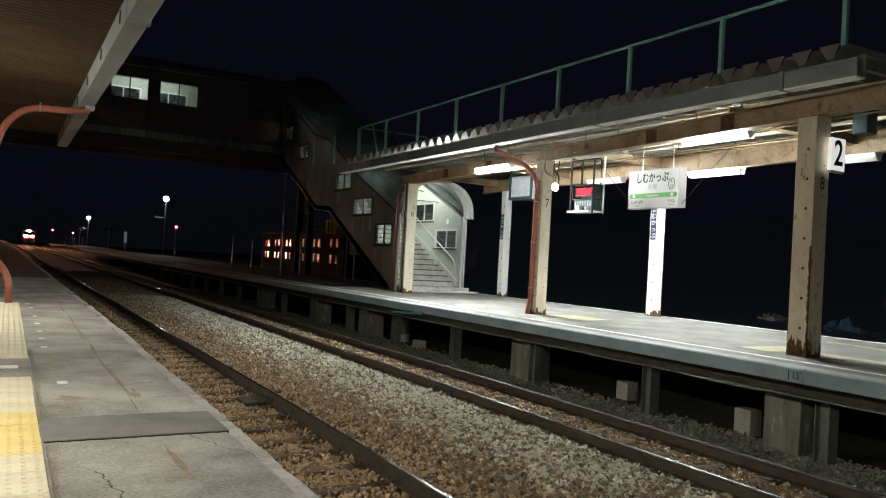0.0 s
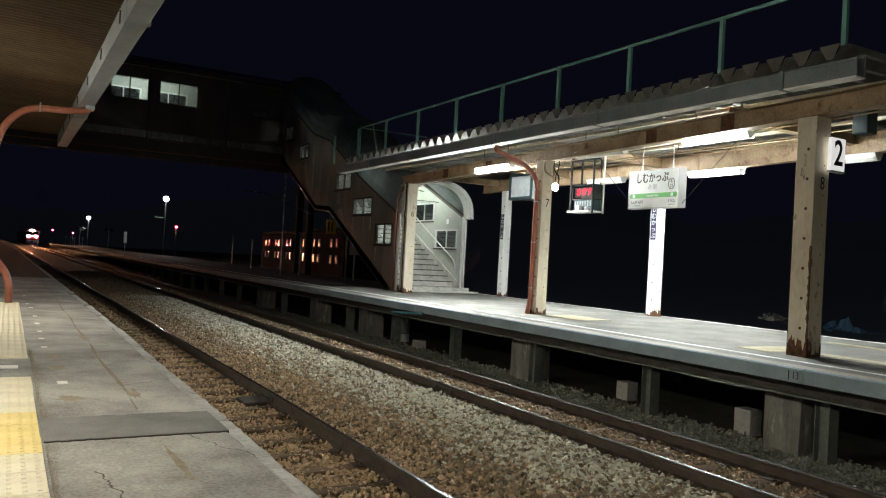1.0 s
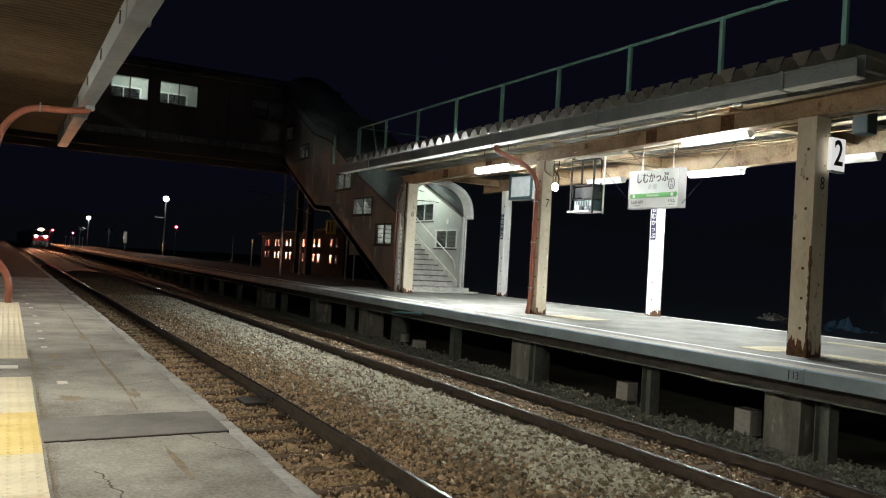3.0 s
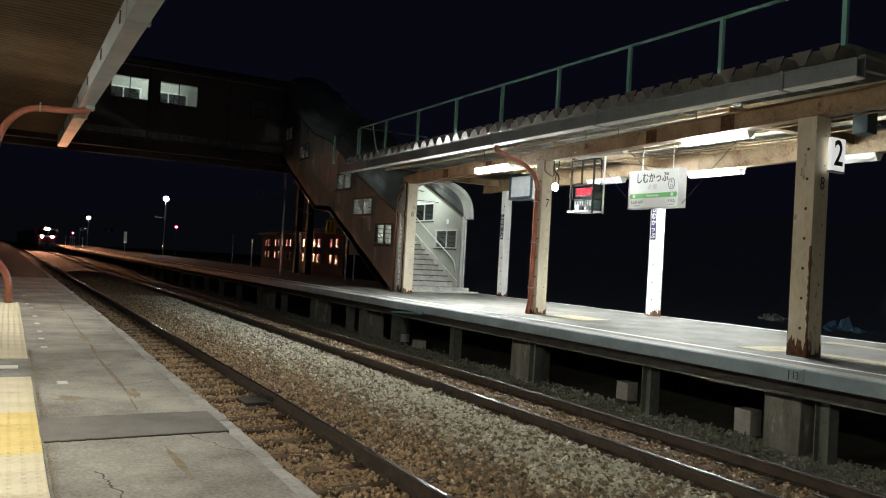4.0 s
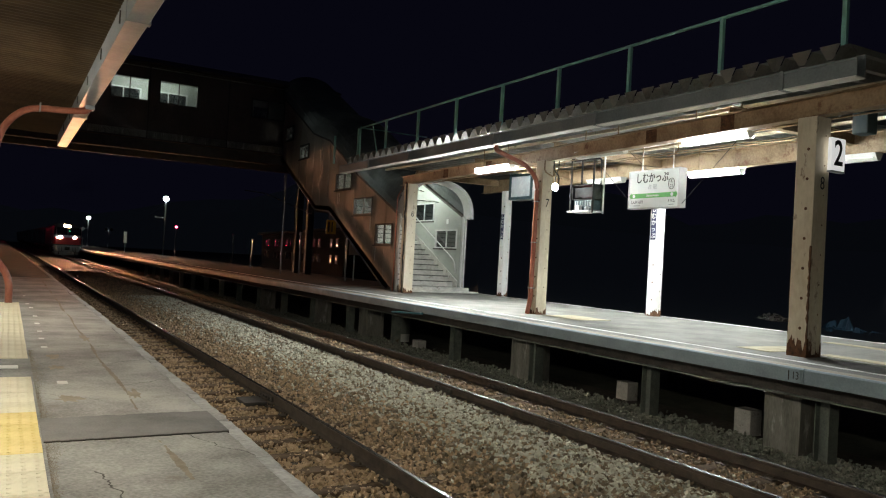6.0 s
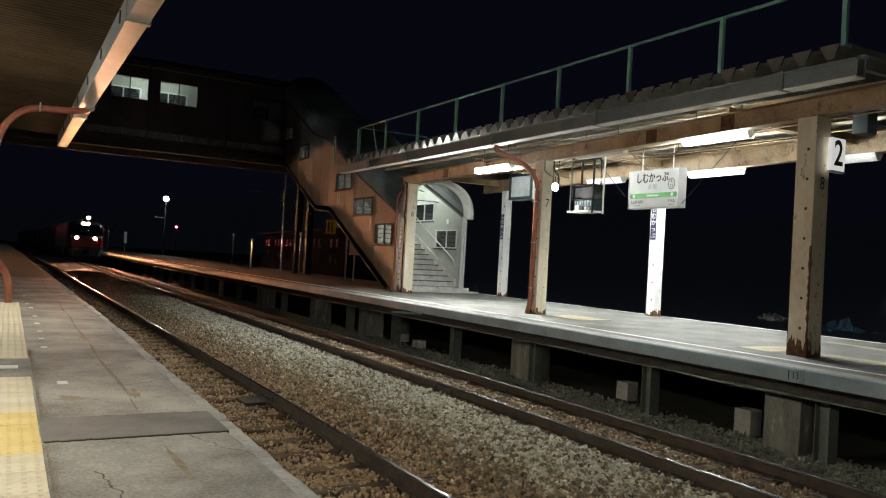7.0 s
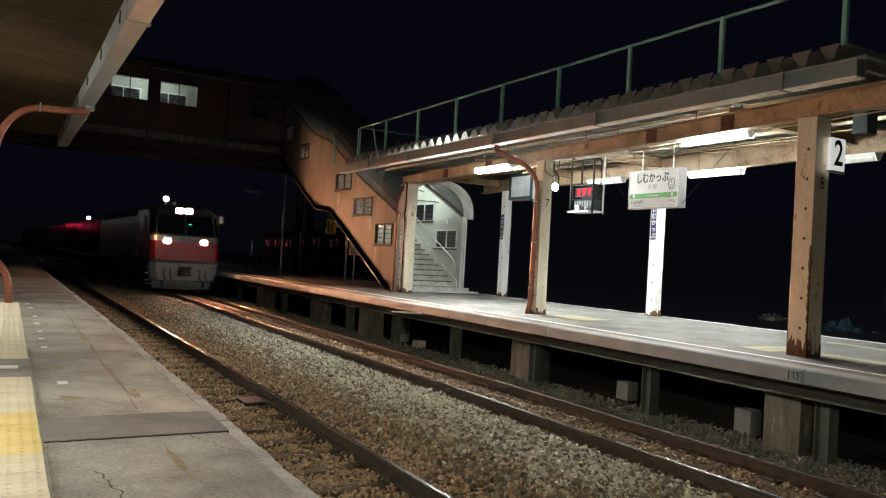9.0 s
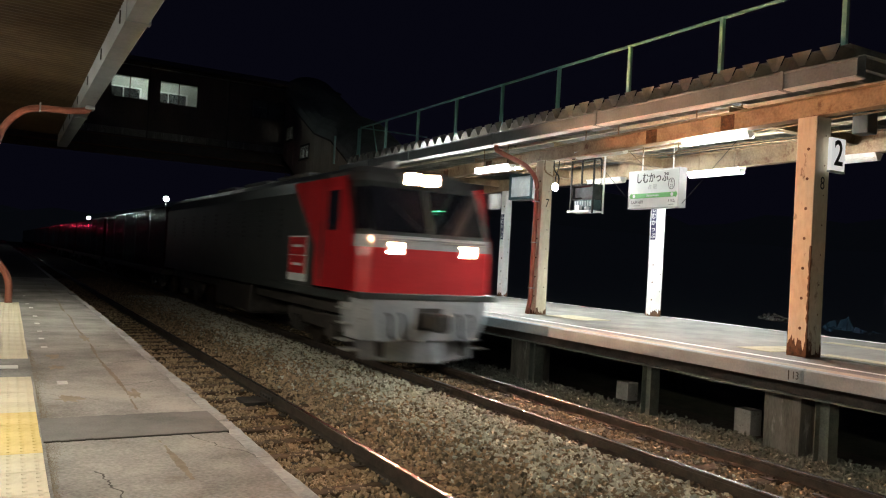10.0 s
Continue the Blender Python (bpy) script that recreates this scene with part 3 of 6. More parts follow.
    bright, pale = tile(YELLOW, True), tile(PALE_YELLOW, True)
    for col in range(2):
        for k in range(-20, 36):
            y = 2.05 + 0.337 * k
            if 6.58 < y < 7.6:
                continue
            ob = new("tactile_tile", bright if 4.24 < y < 5.4 else pale)
            ob.parent = root
            ob.location = (0.062 - 0.30 * col + rng.uniform(-0.002, 0.002), y, PLAT + rng.uniform(-0.002, 0.002))


def folded_sheet(bm, x0, x1, z0, z1, y0, y1, pitch, depth, thick=0.004):
    """A folded-plate roof with ribs across the line; z0 and z1 are its heights at x0 and x1."""
    y, pts = y0, []
    while y < y1:
        pts += [(y, 0), (y + pitch * 0.20, 0), (y + pitch * 0.45, depth), (y + pitch * 0.75, depth)]
        y += pitch
    rows = []
    for x, z in ((x0, z0), (x1, z1)):
        rows.append([bm.verts.new((x, yy, z + zz)) for yy, zz in pts])
    for k in range(len(pts) - 1):
        bm.faces.new((rows[0][k], rows[0][k + 1], rows[1][k + 1], rows[1][k]))
    bmesh.ops.solidify(bm, geom=bm.faces[:], thickness=thick)


def build_near_canopy():
    root = thing("canopy_near", "brown ribbed platform canopy with a grey box gutter", "canopy")
    bm = bmesh.new()
    folded_sheet(bm, -5.2, 0.91, 4.60, 4.48, -8, 20.6, 0.13, 0.022)
    part("roof_sheet", bm, CEIL, root, "brown ribbed underside")
    bm = bmesh.new()
    y0, y1 = -8.0, 20.6
    prof = [(0.90, 4.215), (1.108, 4.215), (1.128, 4.245), (1.128, 4.43), (1.113, 4.43), (1.113, 4.245), (0.915, 4.245), (0.915, 4.50), (0.90, 4.50)]
    rows = [[bm.verts.new((x, y, z)) for x, z in prof] for y in (y0, y1)]
    for k in range(len(prof)):
        bm.faces.new((rows[0][k], rows[0][(k + 1) % len(prof)], rows[1][(k + 1) % len(prof)], rows[1][k]))
    bm.faces.new(rows[0][::-1])
    bm.faces.new(rows[1])
    g = part("gutter", bm, GUTTER, root, "grey metal box gutter")
    for y in (8.25, 15.4):
        boxes("gutter_joint", [(0.892, 1.136, y - 0.05, y + 0.05, 4.207, 4.44)], GUTTER, g)
    for k in range(9):
        y = 3.0 + 1.9 * k
        boxes("gutter_bracket", [(0.885, 0.8995, y, y + 0.02, 4.30, 4.44)], UNDER, g)
    boxes("outlet", [(0.98, 1.12, 13.79, 14.01, 4.15, 4.215)], GUTTER, g, bevel=0.01)
    pipe = thing("drainpipe_near", "red-brown drainpipe curving from the gutter down to the platform", "drainpipe")
    pts = rounded([(1.07, 13.9, 4.2), (1.0, 13.9, 4.13), (0.73, 13.9, 4.09), (0.32, 13.9, 4.08), (0.13, 13.9, 4.03), (-0.02, 13.9, 3.91), (-0.14, 13.9, 3.75), (-0.22, 13.9, 3.55), (-0.26, 13.9, 3.3), (-0.26, 13.9, 1.75), (0.05, 13.9, 1.36), (0.06, 13.9, PLAT)], 0.3, 6)
    piped("pipe", pts, 0.055, PIPE, pipe, seg=16)
    boxes("clip", [(0.318, 0.342, 13.835, 13.965, 4.02, 4.16)], GUTTER, pipe)
    # plain station wall that carries the canopy, out of sight
    west = boxes("wall_west", [(-5.4, -5.2, -8, 20.6, PLAT, 4.6)], PANEL)
    tagged(west, "plain station house wall behind the platform", "wall", kind="structure")


# ---- far platform ----
def build_far_platform():
    root = thing("platform_far", "raised island platform with a pale painted edge beam", "platform", kind="structure")
    ys = [2.0, 6, 10.5, 16, 25, 40, 60, 90, 130, 165]
    bm = bmesh.new()
    strip(bm, [(8.46, 0.77), (14.1, 0.77), (14.1, PLAT), (8.46, PLAT)], ys[:5] + [24.0])
    part("deck", bm, DECK, root)
    # the deck takes a darker paving colour beyond the stairs
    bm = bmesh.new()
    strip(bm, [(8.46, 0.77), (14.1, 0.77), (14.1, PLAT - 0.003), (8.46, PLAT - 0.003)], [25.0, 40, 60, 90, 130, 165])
    part("deck", bm, CONCRETE_FAR, root, "darker paving beyond the stairs")
    rng = random.Random(5)
    edges = [2.05, 5.80]
    while edges[-1] < 100:
        edges.append(edges[-1] + 5.0)
    for a, b in zip(edges, edges[1:]):
        bm = bmesh.new()
        n = 6
        pr = [(8.40, 0.75), (8.458, 0.75), (8.458, PLAT + 0.004), (8.42, PLAT + 0.004), (8.40, PLAT - 0.016)]
        strip(bm, pr, [a + 0.006 + (b - a - 0.012) * k / n for k in range(n + 1)])
        part("edge_beam", bm, FACE, root, "pale grey painted edge beam")
    bm = bmesh.new()
    strip(bm, [(8.458, PLAT + 0.001), (8.70, PLAT + 0.001), (8.70, PLAT + 0.004), (8.458, PLAT + 0.004)], ys)
    part("edge_strip", bm, EDGE_TOP, root, "bare beige concrete edge slabs")
    bm = bmesh.new()
    strip(bm, [(8.70, PLAT + 0.0005), (8.715, PLAT + 0.0005), (8.715, PLAT + 0.003), (8.70, PLAT + 0.003)], ys)
    part("edge_joint", bm, UNDER, root, "dirty joint behind the edge slabs")
    bm = bmesh.new()
    y = 2.0
    while y < 60:
        ln = rng.uniform(0.8, 2.4)
        box(bm, 9.05 + rng.uniform(-.01, 0) + bend(y), 9.13 + rng.uniform(0, .012) + bend(y), y, y + ln, PLAT - 0.01, PLAT + 0.005)
        y += ln + rng.uniform(0.0, 0.05)
    part("white_line", bm, WHITE_PAINT, root, "worn white safety line")
    bm = bmesh.new()
    y = 2.0
    while y < 21.4:
        ln = rng.uniform(0.8, 2.4)
        box(bm, 13.93 + rng.uniform(-.01, 0.01), 14.04, y, y + ln, PLAT - 0.01, PLAT + 0.006)
        y += ln + rng.uniform(0.0, 0.05)
    part("white_line", bm, WHITE_PAINT, root, "worn white line along the back edge")
    # steel bearer under the deck
    bm = bmesh.new()
    strip(bm, [(8.80, 0.55), (8.95, 0.55), (8.95, 0.765), (8.80, 0.765)], ys)
    part("bearer", bm, UNDER, root, "dark steel bearer")
    bm = bmesh.new()
    strip(bm, [(8.72, 0.53), (8.98, 0.53), (8.98, 0.549), (8.72, 0.549)], ys)
    part("bearer_flange", bm, POST_STEEL, root)
    bm = bmesh.new()
    strip(bm, [(13.0, 0.55), (13.15, 0.55), (13.15, 0.765), (13.0, 0.765)], ys)
    part("bearer", bm, UNDER, root)
    # slender steel posts and stout old piers in turn
    for k in range(18):
        y = 6.0 + 3.07 * k
        for x in (9.2, 13.05):
            bm = bmesh.new()
            xx = x + bend(y)
            box(bm, xx - 0.10, xx + 0.10, y - 0.10, y - 0.088, -0.45, 0.51)
            box(bm, xx - 0.10, xx + 0.10, y + 0.088, y + 0.10, -0.45, 0.51)
            box(bm, xx - 0.006, xx + 0.006, y - 0.088, y + 0.088, -0.45, 0.51)
            box(bm, xx - 0.14, xx + 0.14, y - 0.14, y + 0.14, 0.51, 0.529)
            part("post", bm, POST_STEEL if x < 10 else UNDER, root, "dull green steel post")
    for y0, y1 in ((6.37, 6.93), (12.38, 13.02), (20.15, 20.75), (24.2, 24.8), (30.2, 30.8)):
        bm = bmesh.new()
        box(bm, 9.2 + bend(y0), 9.75 + bend(y0), y0, y1, -0.5, 0.54, 0.03)
        for v in bm.verts:
            v.co += Vector((rng.uniform(-.01, .01), rng.uniform(-.012, .012), 0))
        part("pier", bm, OLD_CONCRETE, root, "weathered concrete pier with pale streaks")
    for x, y, h in ((9.94, 7.76, 0.42), (10.14, 10.58, 0.36), (9.55, 17.72, 0.28)):
        bm = bmesh.new()
        box(bm, x - 0.13, x + 0.13, y - 0.15, y + 0.15, -0.44, -0.42 + h, 0.012)
        part("block", bm, STEP, root, "pale concrete block")
    barrel = thing("barrel", "dark barrel with a white foot under the platform", "barrel")
    bm = bmesh.new()
    rod(bm, (9.95, 19.5, -0.16), (9.95, 19.5, 0.28), 0.21, 20)
    ball(bm, (9.95, 19.5, 0.27), 0.205, 16, 0.35)
    part("drum_body", bm, POST_STEEL, barrel)
    rods("drum_foot", [((9.95, 19.5, -0.43), (9.95, 19.5, -0.161), 0.20)], WHITE_STEEL, barrel, "white foot", 20)
    # tactile patches
    for x0, y0, nx, ny in ((9.70, 7.25, 4, 2), (10.15, 12.1, 3, 4), (10.28, 3.9, 1, 10), (12.50, 4.4, 1, 13)):
        for i in range(nx):
            for j in range(ny):
                bm = bmesh.new()
                box(bm, x0 + .3 * i + .003, x0 + .3 * i + .297, y0 + .3 * j + .003, y0 + .3 * j + .297, PLAT - .01, PLAT + 0.007, 0.002)
                part("tactile_tile", bm, P2_TACTILE, root)
    # dark moss and silt lying along the deck beside the front pillar
    bm = bmesh.new()
    last = None
    for k in range(70):
        y = 4.4 + 0.034 * k
        w = 0.10 + 0.16 * noise.noise(Vector((1.0, y * 2.1, 0.0))) + 0.03 * rng.random()
        if w < 0.02:
            last = None
            continue
        now = [bm.verts.new((10.02 - w * rng.uniform(0.7, 1.2), y, PLAT + 0.004)), bm.verts.new((10.02 + w * rng.uniform(0.5, 1.0), y, PLAT + 0.004))]
        if last:
            bm.faces.new((last[0], last[1], now[1], now[0]))
        last = now
    part("moss_line", bm, MOSS, root, "dark moss along the paving")
    # car stop mark on the edge beam
    plate = thing("stop_number_plate", "small pale number plate on the platform edge beam", "sign")
    boxes("plate", [(8.386, 8.398, 5.83, 6.02, 0.765, 0.905)], FACE, plate, bevel=0.002)
    lettering("digits", "13", 0.13, facing_track(8.384, 5.90, 0.835), INK, plate, squash=0.8)
    boxes("bar", [(8.383, 8.386, 5.985, 5.998, 0.775, 0.895)], INK, plate)
    # things lying below and behind the platform
    pole = thing("blue_pole", "short blue pipe sticking out below the platform edge", "pipe")
    rods("tube", [((8.30, 16.9, 0.66), (8.31, 15.35, 0.75), 0.024)], BLUE_PIPE, pole)
    tarp = thing("blue_tarpaulin", "crumpled blue tarpaulin on the ground behind the platform", "tarpaulin")
    bm = bmesh.new()
    bmesh.ops.create_grid(bm, x_segments=14, y_segments=14, size=1.0)
    for v in bm.verts:
        v.co.z = 0.35 + 0.35 * noise.noise(v.co * 1.8) + 0.25 * noise.noise(v.co * 4) - 0.30 * v.co.length
        v.co.z *= 1.5
        v.co += Vector((25.2, 15.9, 0.0))
    bmesh.ops.solidify(bm, geom=bm.faces[:], thickness=0.02)
    part("sheet", bm, BLUE_TARP, tarp)
    stones("rubble_heap", "low heap of grey rubble behind the platform", RUBBLE, 3500,
           lambda rng, n: np.stack([25.4 + 0.8 * (g := rng.normal(0, 1, n)), 18.9 + 0.95 * (h := rng.normal(0, 1, n)), -0.55 + 1.13 * np.exp(-0.5 * (g * g + h * h)) * rng.rand(n) ** 0.3], 1), 31, (0.07, 0.15))


# ---- far canopy ----
PILLARS = ((9.86, 6.83, "8"), (10.20, 13.55, "7"), (10.80, 21.15, "6"))
BACK = ((13.70, 13.55, ""), (14.05, 20.6, ""))


def pillar(x, y, digit, top, paint):
    root = thing("canopy_pillar", "cream painted steel pillar rusting at its foot" if digit else "white painted steel pillar rusting at its foot", "pillar", group="far canopy pillars")
    bm = bmesh.new()
    hx, hy = {"8": (0.16, 0.15), "7": (0.135, 0.13), "6": (0.16, 0.15), "": (0.115, 0.13)}[digit]
    box(bm, x - hx, x + hx, y - hy, y + hy, PLAT + 0.0, top, 0.006)
    part("shaft", bm, paint, root)
    rng = random.Random(int(x * 100))
    # ragged flaking skin at the foot
    bm = bmesh.new()
    for sx, sy, ax in ((0, -1, "x"), (-1, 0, "y"), (0, 1, "x"), (1, 0, "y")):
        n = 34
        half = hx if ax == "x" else hy
        lo, hi = [], []
        for k in range(n + 1):
            s = -half - 0.004 + (2 * half + 0.008) * k / n
            w = noise.noise(Vector((x * 7 + s * 9, y * 5 + sx * 3 + sy * 5, 0.3))) + 0.6 * noise.noise(Vector((x + s * 34, y * 5 + sx * 3 + sy * 5, 4.1)))
            h = (1.9 if digit == "8" else 1.0) * max(0.02, 0.085 + 0.15 * w + 0.07 * (abs(s) / half) ** 3 + rng.uniform(-0.008, 0.008))
            p = (x + s, y + sy * (hy + 0.004)) if ax == "x" else (x + sx * (hx + 0.004), y + s)
            lo.append(bm.verts.new((*p, PLAT)))
            hi.append(bm.verts.new((*p, PLAT + h)))
        for k in range(n):
            bm.faces.new((lo[k], lo[k + 1], hi[k + 1], hi[k]))
    part("rusted_foot", bm, RUSTY, root, "flaking rusted foot")
    bm = bmesh.new()
    for k in range(7):
        z = PLAT + 0.4 + k * 0.42
        rod(bm, (x - hx - 0.002, y - 0.04, z), (x - hx - 0.006, y - 0.04, z), 0.022, 10)
        rod(bm, (x + 0.05, y - hy - 0.002, z + 0.2), (x + 0.05, y - hy - 0.005, z + 0.2), 0.012, 8)
    part("bolt_holes", bm, RUSTY, root)
    if digit == "8":
        # long rust-coloured strip down one corner stands in for the shaded web recess
        bm = bmesh.new()
        z, edge = PLAT + 0.05, []
        while z < 2.5:
            w = rng.uniform(0.008, 0.035)
            edge.append((z, w))
            z += rng.uniform(0.03, 0.09)
        a = [bm.verts.new((x - hx - 0.003, y - hy - 0.003, q)) for q, w in edge]
        b = [bm.verts.new((x - hx - 0.003, y - hy + w, q)) for q, w in edge]
        c = [bm.verts.new((x - hx + 0.6 * w, y - hy - 0.003, q)) for q, w in edge]
        for k in range(len(edge) - 1):
            bm.faces.new((a[k], b[k], b[k + 1], a[k + 1]))
            bm.faces.new((a[k], a[k + 1], c[k + 1], c[k]))
        part("recess_strip", bm, RUSTY, root, "rusty dark strip for the shaded recess at the corner")
    if digit:
        lettering("digit", digit, 0.26, facing_camera(x + 0.02, y - hy - 0.003, 3.37), INK, root, squash=0.8)
    else:
        plate = boxes("name_plate", [(x - hx - 0.016, x - hx - 0.003, y - 0.10, y + 0.10, 2.56, 3.62)], SIGN_WHITE, root, "white plate with vertical lettering", 0.003)
        boxes("plate_field", [(x - hx - 0.019, x - hx - 0.016, y - 0.085, y + 0.085, 2.78, 3.60)], SIGN_BLUE, plate)
        for k, ch in enumerate("しむかっぷ"):
            lettering("letter", ch, 0.15, facing_track(x - hx - 0.021, y, 3.51 - 0.16 * k), SIGN_WHITE, plate)
    return root


def i_beam(bm, p0, p1, h, w, t=0.014):
    """An I section between two points, its top at their height."""
    p0, p1 = Vector(p0), Vector(p1)
    d = (p1 - p0)
    ln = d.length
    m = Matrix.Translation(p0) @ Matrix(((d.x / ln, -d.y / ln, 0, 0), (d.y / ln, d.x / ln, 0, 0), (0, 0, 1, 0), (0, 0, 0, 1)))
    before = set(bm.verts)
    a, b = w / 2, t / 2
    prof = [(-a, -h), (a, -h), (a, -h + t), (b, -h + t), (b, -t), (a, -t), (a, 0), (-a, 0), (-a, -t), (-b, -t), (-b, -h + t), (-a, -h + t)]
    rows = [[bm.verts.new((s, q, z)) for q, z in prof] for s in (0, ln)]
    for k in range(12):
        bm.faces.new((rows[0][k], rows[0][(k + 1) % 12], rows[1][(k + 1) % 12], rows[1][k]))
    bm.faces.new(rows[0][::-1])
    bm.faces.new(rows[1])
    vs = [v for v in bm.verts if v not in before]
    bmesh.ops.transform(bm, matrix=m, verts=vs)


def fluorescent(x, y, z, ln, lit, tube=None):
    root = thing("fluorescent_lamp", "glowing fluorescent strip lamp under the canopy" if lit else "unlit white fluorescent strip lamp under the canopy", "lamp", group="canopy lamps")
    bm = bmesh.new()
    rows = [[bm.verts.new((x + px, yy, z + pz)) for px, pz in ((-0.045, -0.02), (0.045, -0.02), (0.13, 0.12), (-0.13, 0.12))] for yy in (y - ln / 2, y + ln / 2)]
    for k in range(4):
        bm.faces.new((rows[0][k], rows[0][(k + 1) % 4], rows[1][(k + 1) % 4], rows[1][k]))
    bm.faces.new(rows[0][::-1])
    bm.faces.new(rows[1])
    part("housing", bm, WHITE_STEEL, root)
    for s in (-0.105, 0.105):
        bm = bmesh.new()
        rod(bm, (x + s, y - ln / 2 + 0.04, z + 0.025), (x + s, y + ln / 2 - 0.04, z + 0.025), 0.019, 10)
        part("tube", bm, (tube or TUBE) if lit else WHITE_STEEL, root)
    for s in (-1, 1):
        rods("hanger", [((x, y + s * ln * 0.35, z + 0.10), (x, y + s * ln * 0.35, 4.86), 0.012)], CREAM_BEAM, root)
    return root


def build_far_canopy():
    for x, y, d in PILLARS:
        pillar(x, y, d, 4.309, CREAM)
    for x, y, d in BACK:
        pillar(x, y, d, 4.36, WHITE_STEEL)
    root = thing("canopy_far", "platform canopy with folded metal roof on rusty cream beams", "canopy")
    bm = bmesh.new()
    i_beam(bm, (9.68, 5.0, 4.60), (10.93, 22.0, 4.60), 0.29, 0.20)
    front = part("front_beam", bm, CREAM_BEAM, root, "rusty cream front beam")
    bm = bmesh.new()
    i_beam(bm, (13.28, 5.0, 4.76), (14.15, 22.2, 4.76), 0.40, 0.20)
    part("back_beam", bm, CREAM_BEAM, root, "cream riveted back beam")
    # splice plates with rivets
    for y in (8.4, 10.2, 16.3, 18.8):
        x = 9.68 + (y - 5.0) * 1.25 / 17 - 0.1
        bm = bmesh.new()
        box(bm, x + 0.076, x + 0.092, y - 0.13, y + 0.13, 4.328, 4.583)
        for i in range(3):
            for j in range(4):
                ball(bm, (x + 0.075, y - 0.09 + 0.06 * j, 4.37 + 0.085 * i), 0.014, 6)
        part("splice_plate", bm, RUSTY, front)
    for y, x0 in ((5.75, 9.85), (8.5, 10.05), (13.55, 10.42), (17.3, 10.70), (21.2, 10.98)):
        bm = bmesh.new()
        i_beam(bm, (x0, y, 4.765), (15.2, y, 4.765), 0.22, 0.15)
        part("cross_beam", bm, CREAM_BEAM, root, "rusty cream cross beam")
    for x in (10.4, 11.5, 12.6, 14.6):
        boxes("purlin", [(x - 0.04, x + 0.04, 5.3, 22.2, 4.765, 4.82)], CREAM, root)
    bm = bmesh.new()
    folded_sheet(bm, 9.00, 15.3, 4.825, 4.88, 5.62, 22.1, 0.40, 0.17)
    part("roof_sheet", bm, ROOF, root, "folded grey metal roof sheet")
    # upright closure plates in the troughs at the eaves, with a dark slot at each foot
    for k in range(1, 41):
        y = 5.62 + 0.40 * k
        bm = bmesh.new()
        vs = [bm.verts.new((8.992 + lean, y + a, 4.84 + b)) for a, b, lean in ((-0.005, 0.0, 0.0), (0.085, 0.0, 0.0), (0.185, 0.185, -0.012), (-0.105, 0.185, -0.012))]
        bm.faces.new(vs)
        bmesh.ops.solidify(bm, geom=bm.faces[:], thickness=0.003)
        part("closure_plate", bm, CLOSURE, root, "pale weathered closure plate")
    # box gutter
    bm = bmesh.new()
    prof = [(8.80, 4.52), (8.98, 4.52), (8.98, 4.80), (8.97, 4.80), (8.97, 4.53), (8.81, 4.53), (8.81, 4.74), (8.78, 4.74), (8.78, 4.725), (8.80, 4.72)]
    rows = [[bm.verts.new((x, y, z)) for x, z in prof] for y in (5.57, 22.2)]
    for k in range(len(prof)):
        bm.faces.new((rows[0][k], rows[0][(k + 1) % len(prof)], rows[1][(k + 1) % len(prof)], rows[1][k]))
    bm.faces.new(rows[0][::-1])
    bm.faces.new(rows[1])
    g = part("gutter", bm, GUTTER_FAR, root, "blue-grey box gutter with a lower lip whitened as if lit")
    # white strip stands in for lamp light on the gutter's lower edge
    boxes("lip", [(8.79, 8.99, 5.57, 22.2, 4.505, 4.519)], WHITE_STEEL, g)
    for y in (6.6, 10.3, 13.56, 17.5, 20.0):
        boxes("gutter_joint", [(8.772, 8.99, y - 0.03, y + 0.03, 4.5, 4.755)], GUTTER_FAR, g)
    # maintenance railing on the roof
    rail = thing("roof_railing", "thin green-grey steel railing along the canopy roof", "railing")
    for k in range(-1, 9):
        y = 8.04 + 1.985 * k
        boxes("baluster", [(9.245, 9.30, y - 0.03, y - 0.022, 5.0, 5.93), (9.245, 9.253, y - 0.022, y + 0.035, 5.0, 5.93)], RAILING, rail)
    rods("top_rail", [((9.28, 4.2, 5.93), (9.28, 21.8, 5.94), 0.027)], RAILING, rail)
    sway = thing("roof_end_fence", "dark steel end fence on the canopy roof", "railing")
    rods("baluster", [((9.28, 21.8, 5.0), (9.28, 21.8, 6.0), 0.02)], RAILING, sway)
    rods("brace", [((9.28, 21.8, 5.95), (11.6, 21.8, 5.95), 0.02), ((9.28, 21.8, 5.0), (9.9, 21.0, 5.0), 0.02), ((9.28, 20.9, 5.9), (9.9, 21.8, 5.05), 0.02)], RAILING, sway)
    # drainpipe on the pillar
    dp = thing("drainpipe_far", "red-brown drainpipe from the gutter down a canopy pillar", "drainpipe")
    piped("pipe", rounded([(8.9, 13.56, 4.52), (8.9, 13.56, 4.40), (9.75, 13.56, 4.15), (10.03, 13.56, 3.85), (10.02, 13.58, 1.25), (9.97, 13.6, PLAT)], 0.45, 8), 0.052, PIPE, dp, seg=14)
    for z in (1.5, 2.5, 3.4):
        boxes("clip", [(9.96, 10.13, 13.49, 13.63, z - 0.012, z + 0.012)], GUTTER, dp)
    # lamps
    fluorescent(10.3, 8.93, 4.26, 1.35, True)
    fluorescent(13.45, 11.65, 4.20, 1.40, True)
    fluorescent(10.3, 15.70, 4.25, 1.5, True, BRIGHT_TUBE)
    fluorescent(10.35, 11.9, 4.30, 1.40, False)
    fluorescent(13.45, 15.2, 4.24, 1.30, False)
    fluorescent(13.45, 8.45, 4.24, 0.86, False)
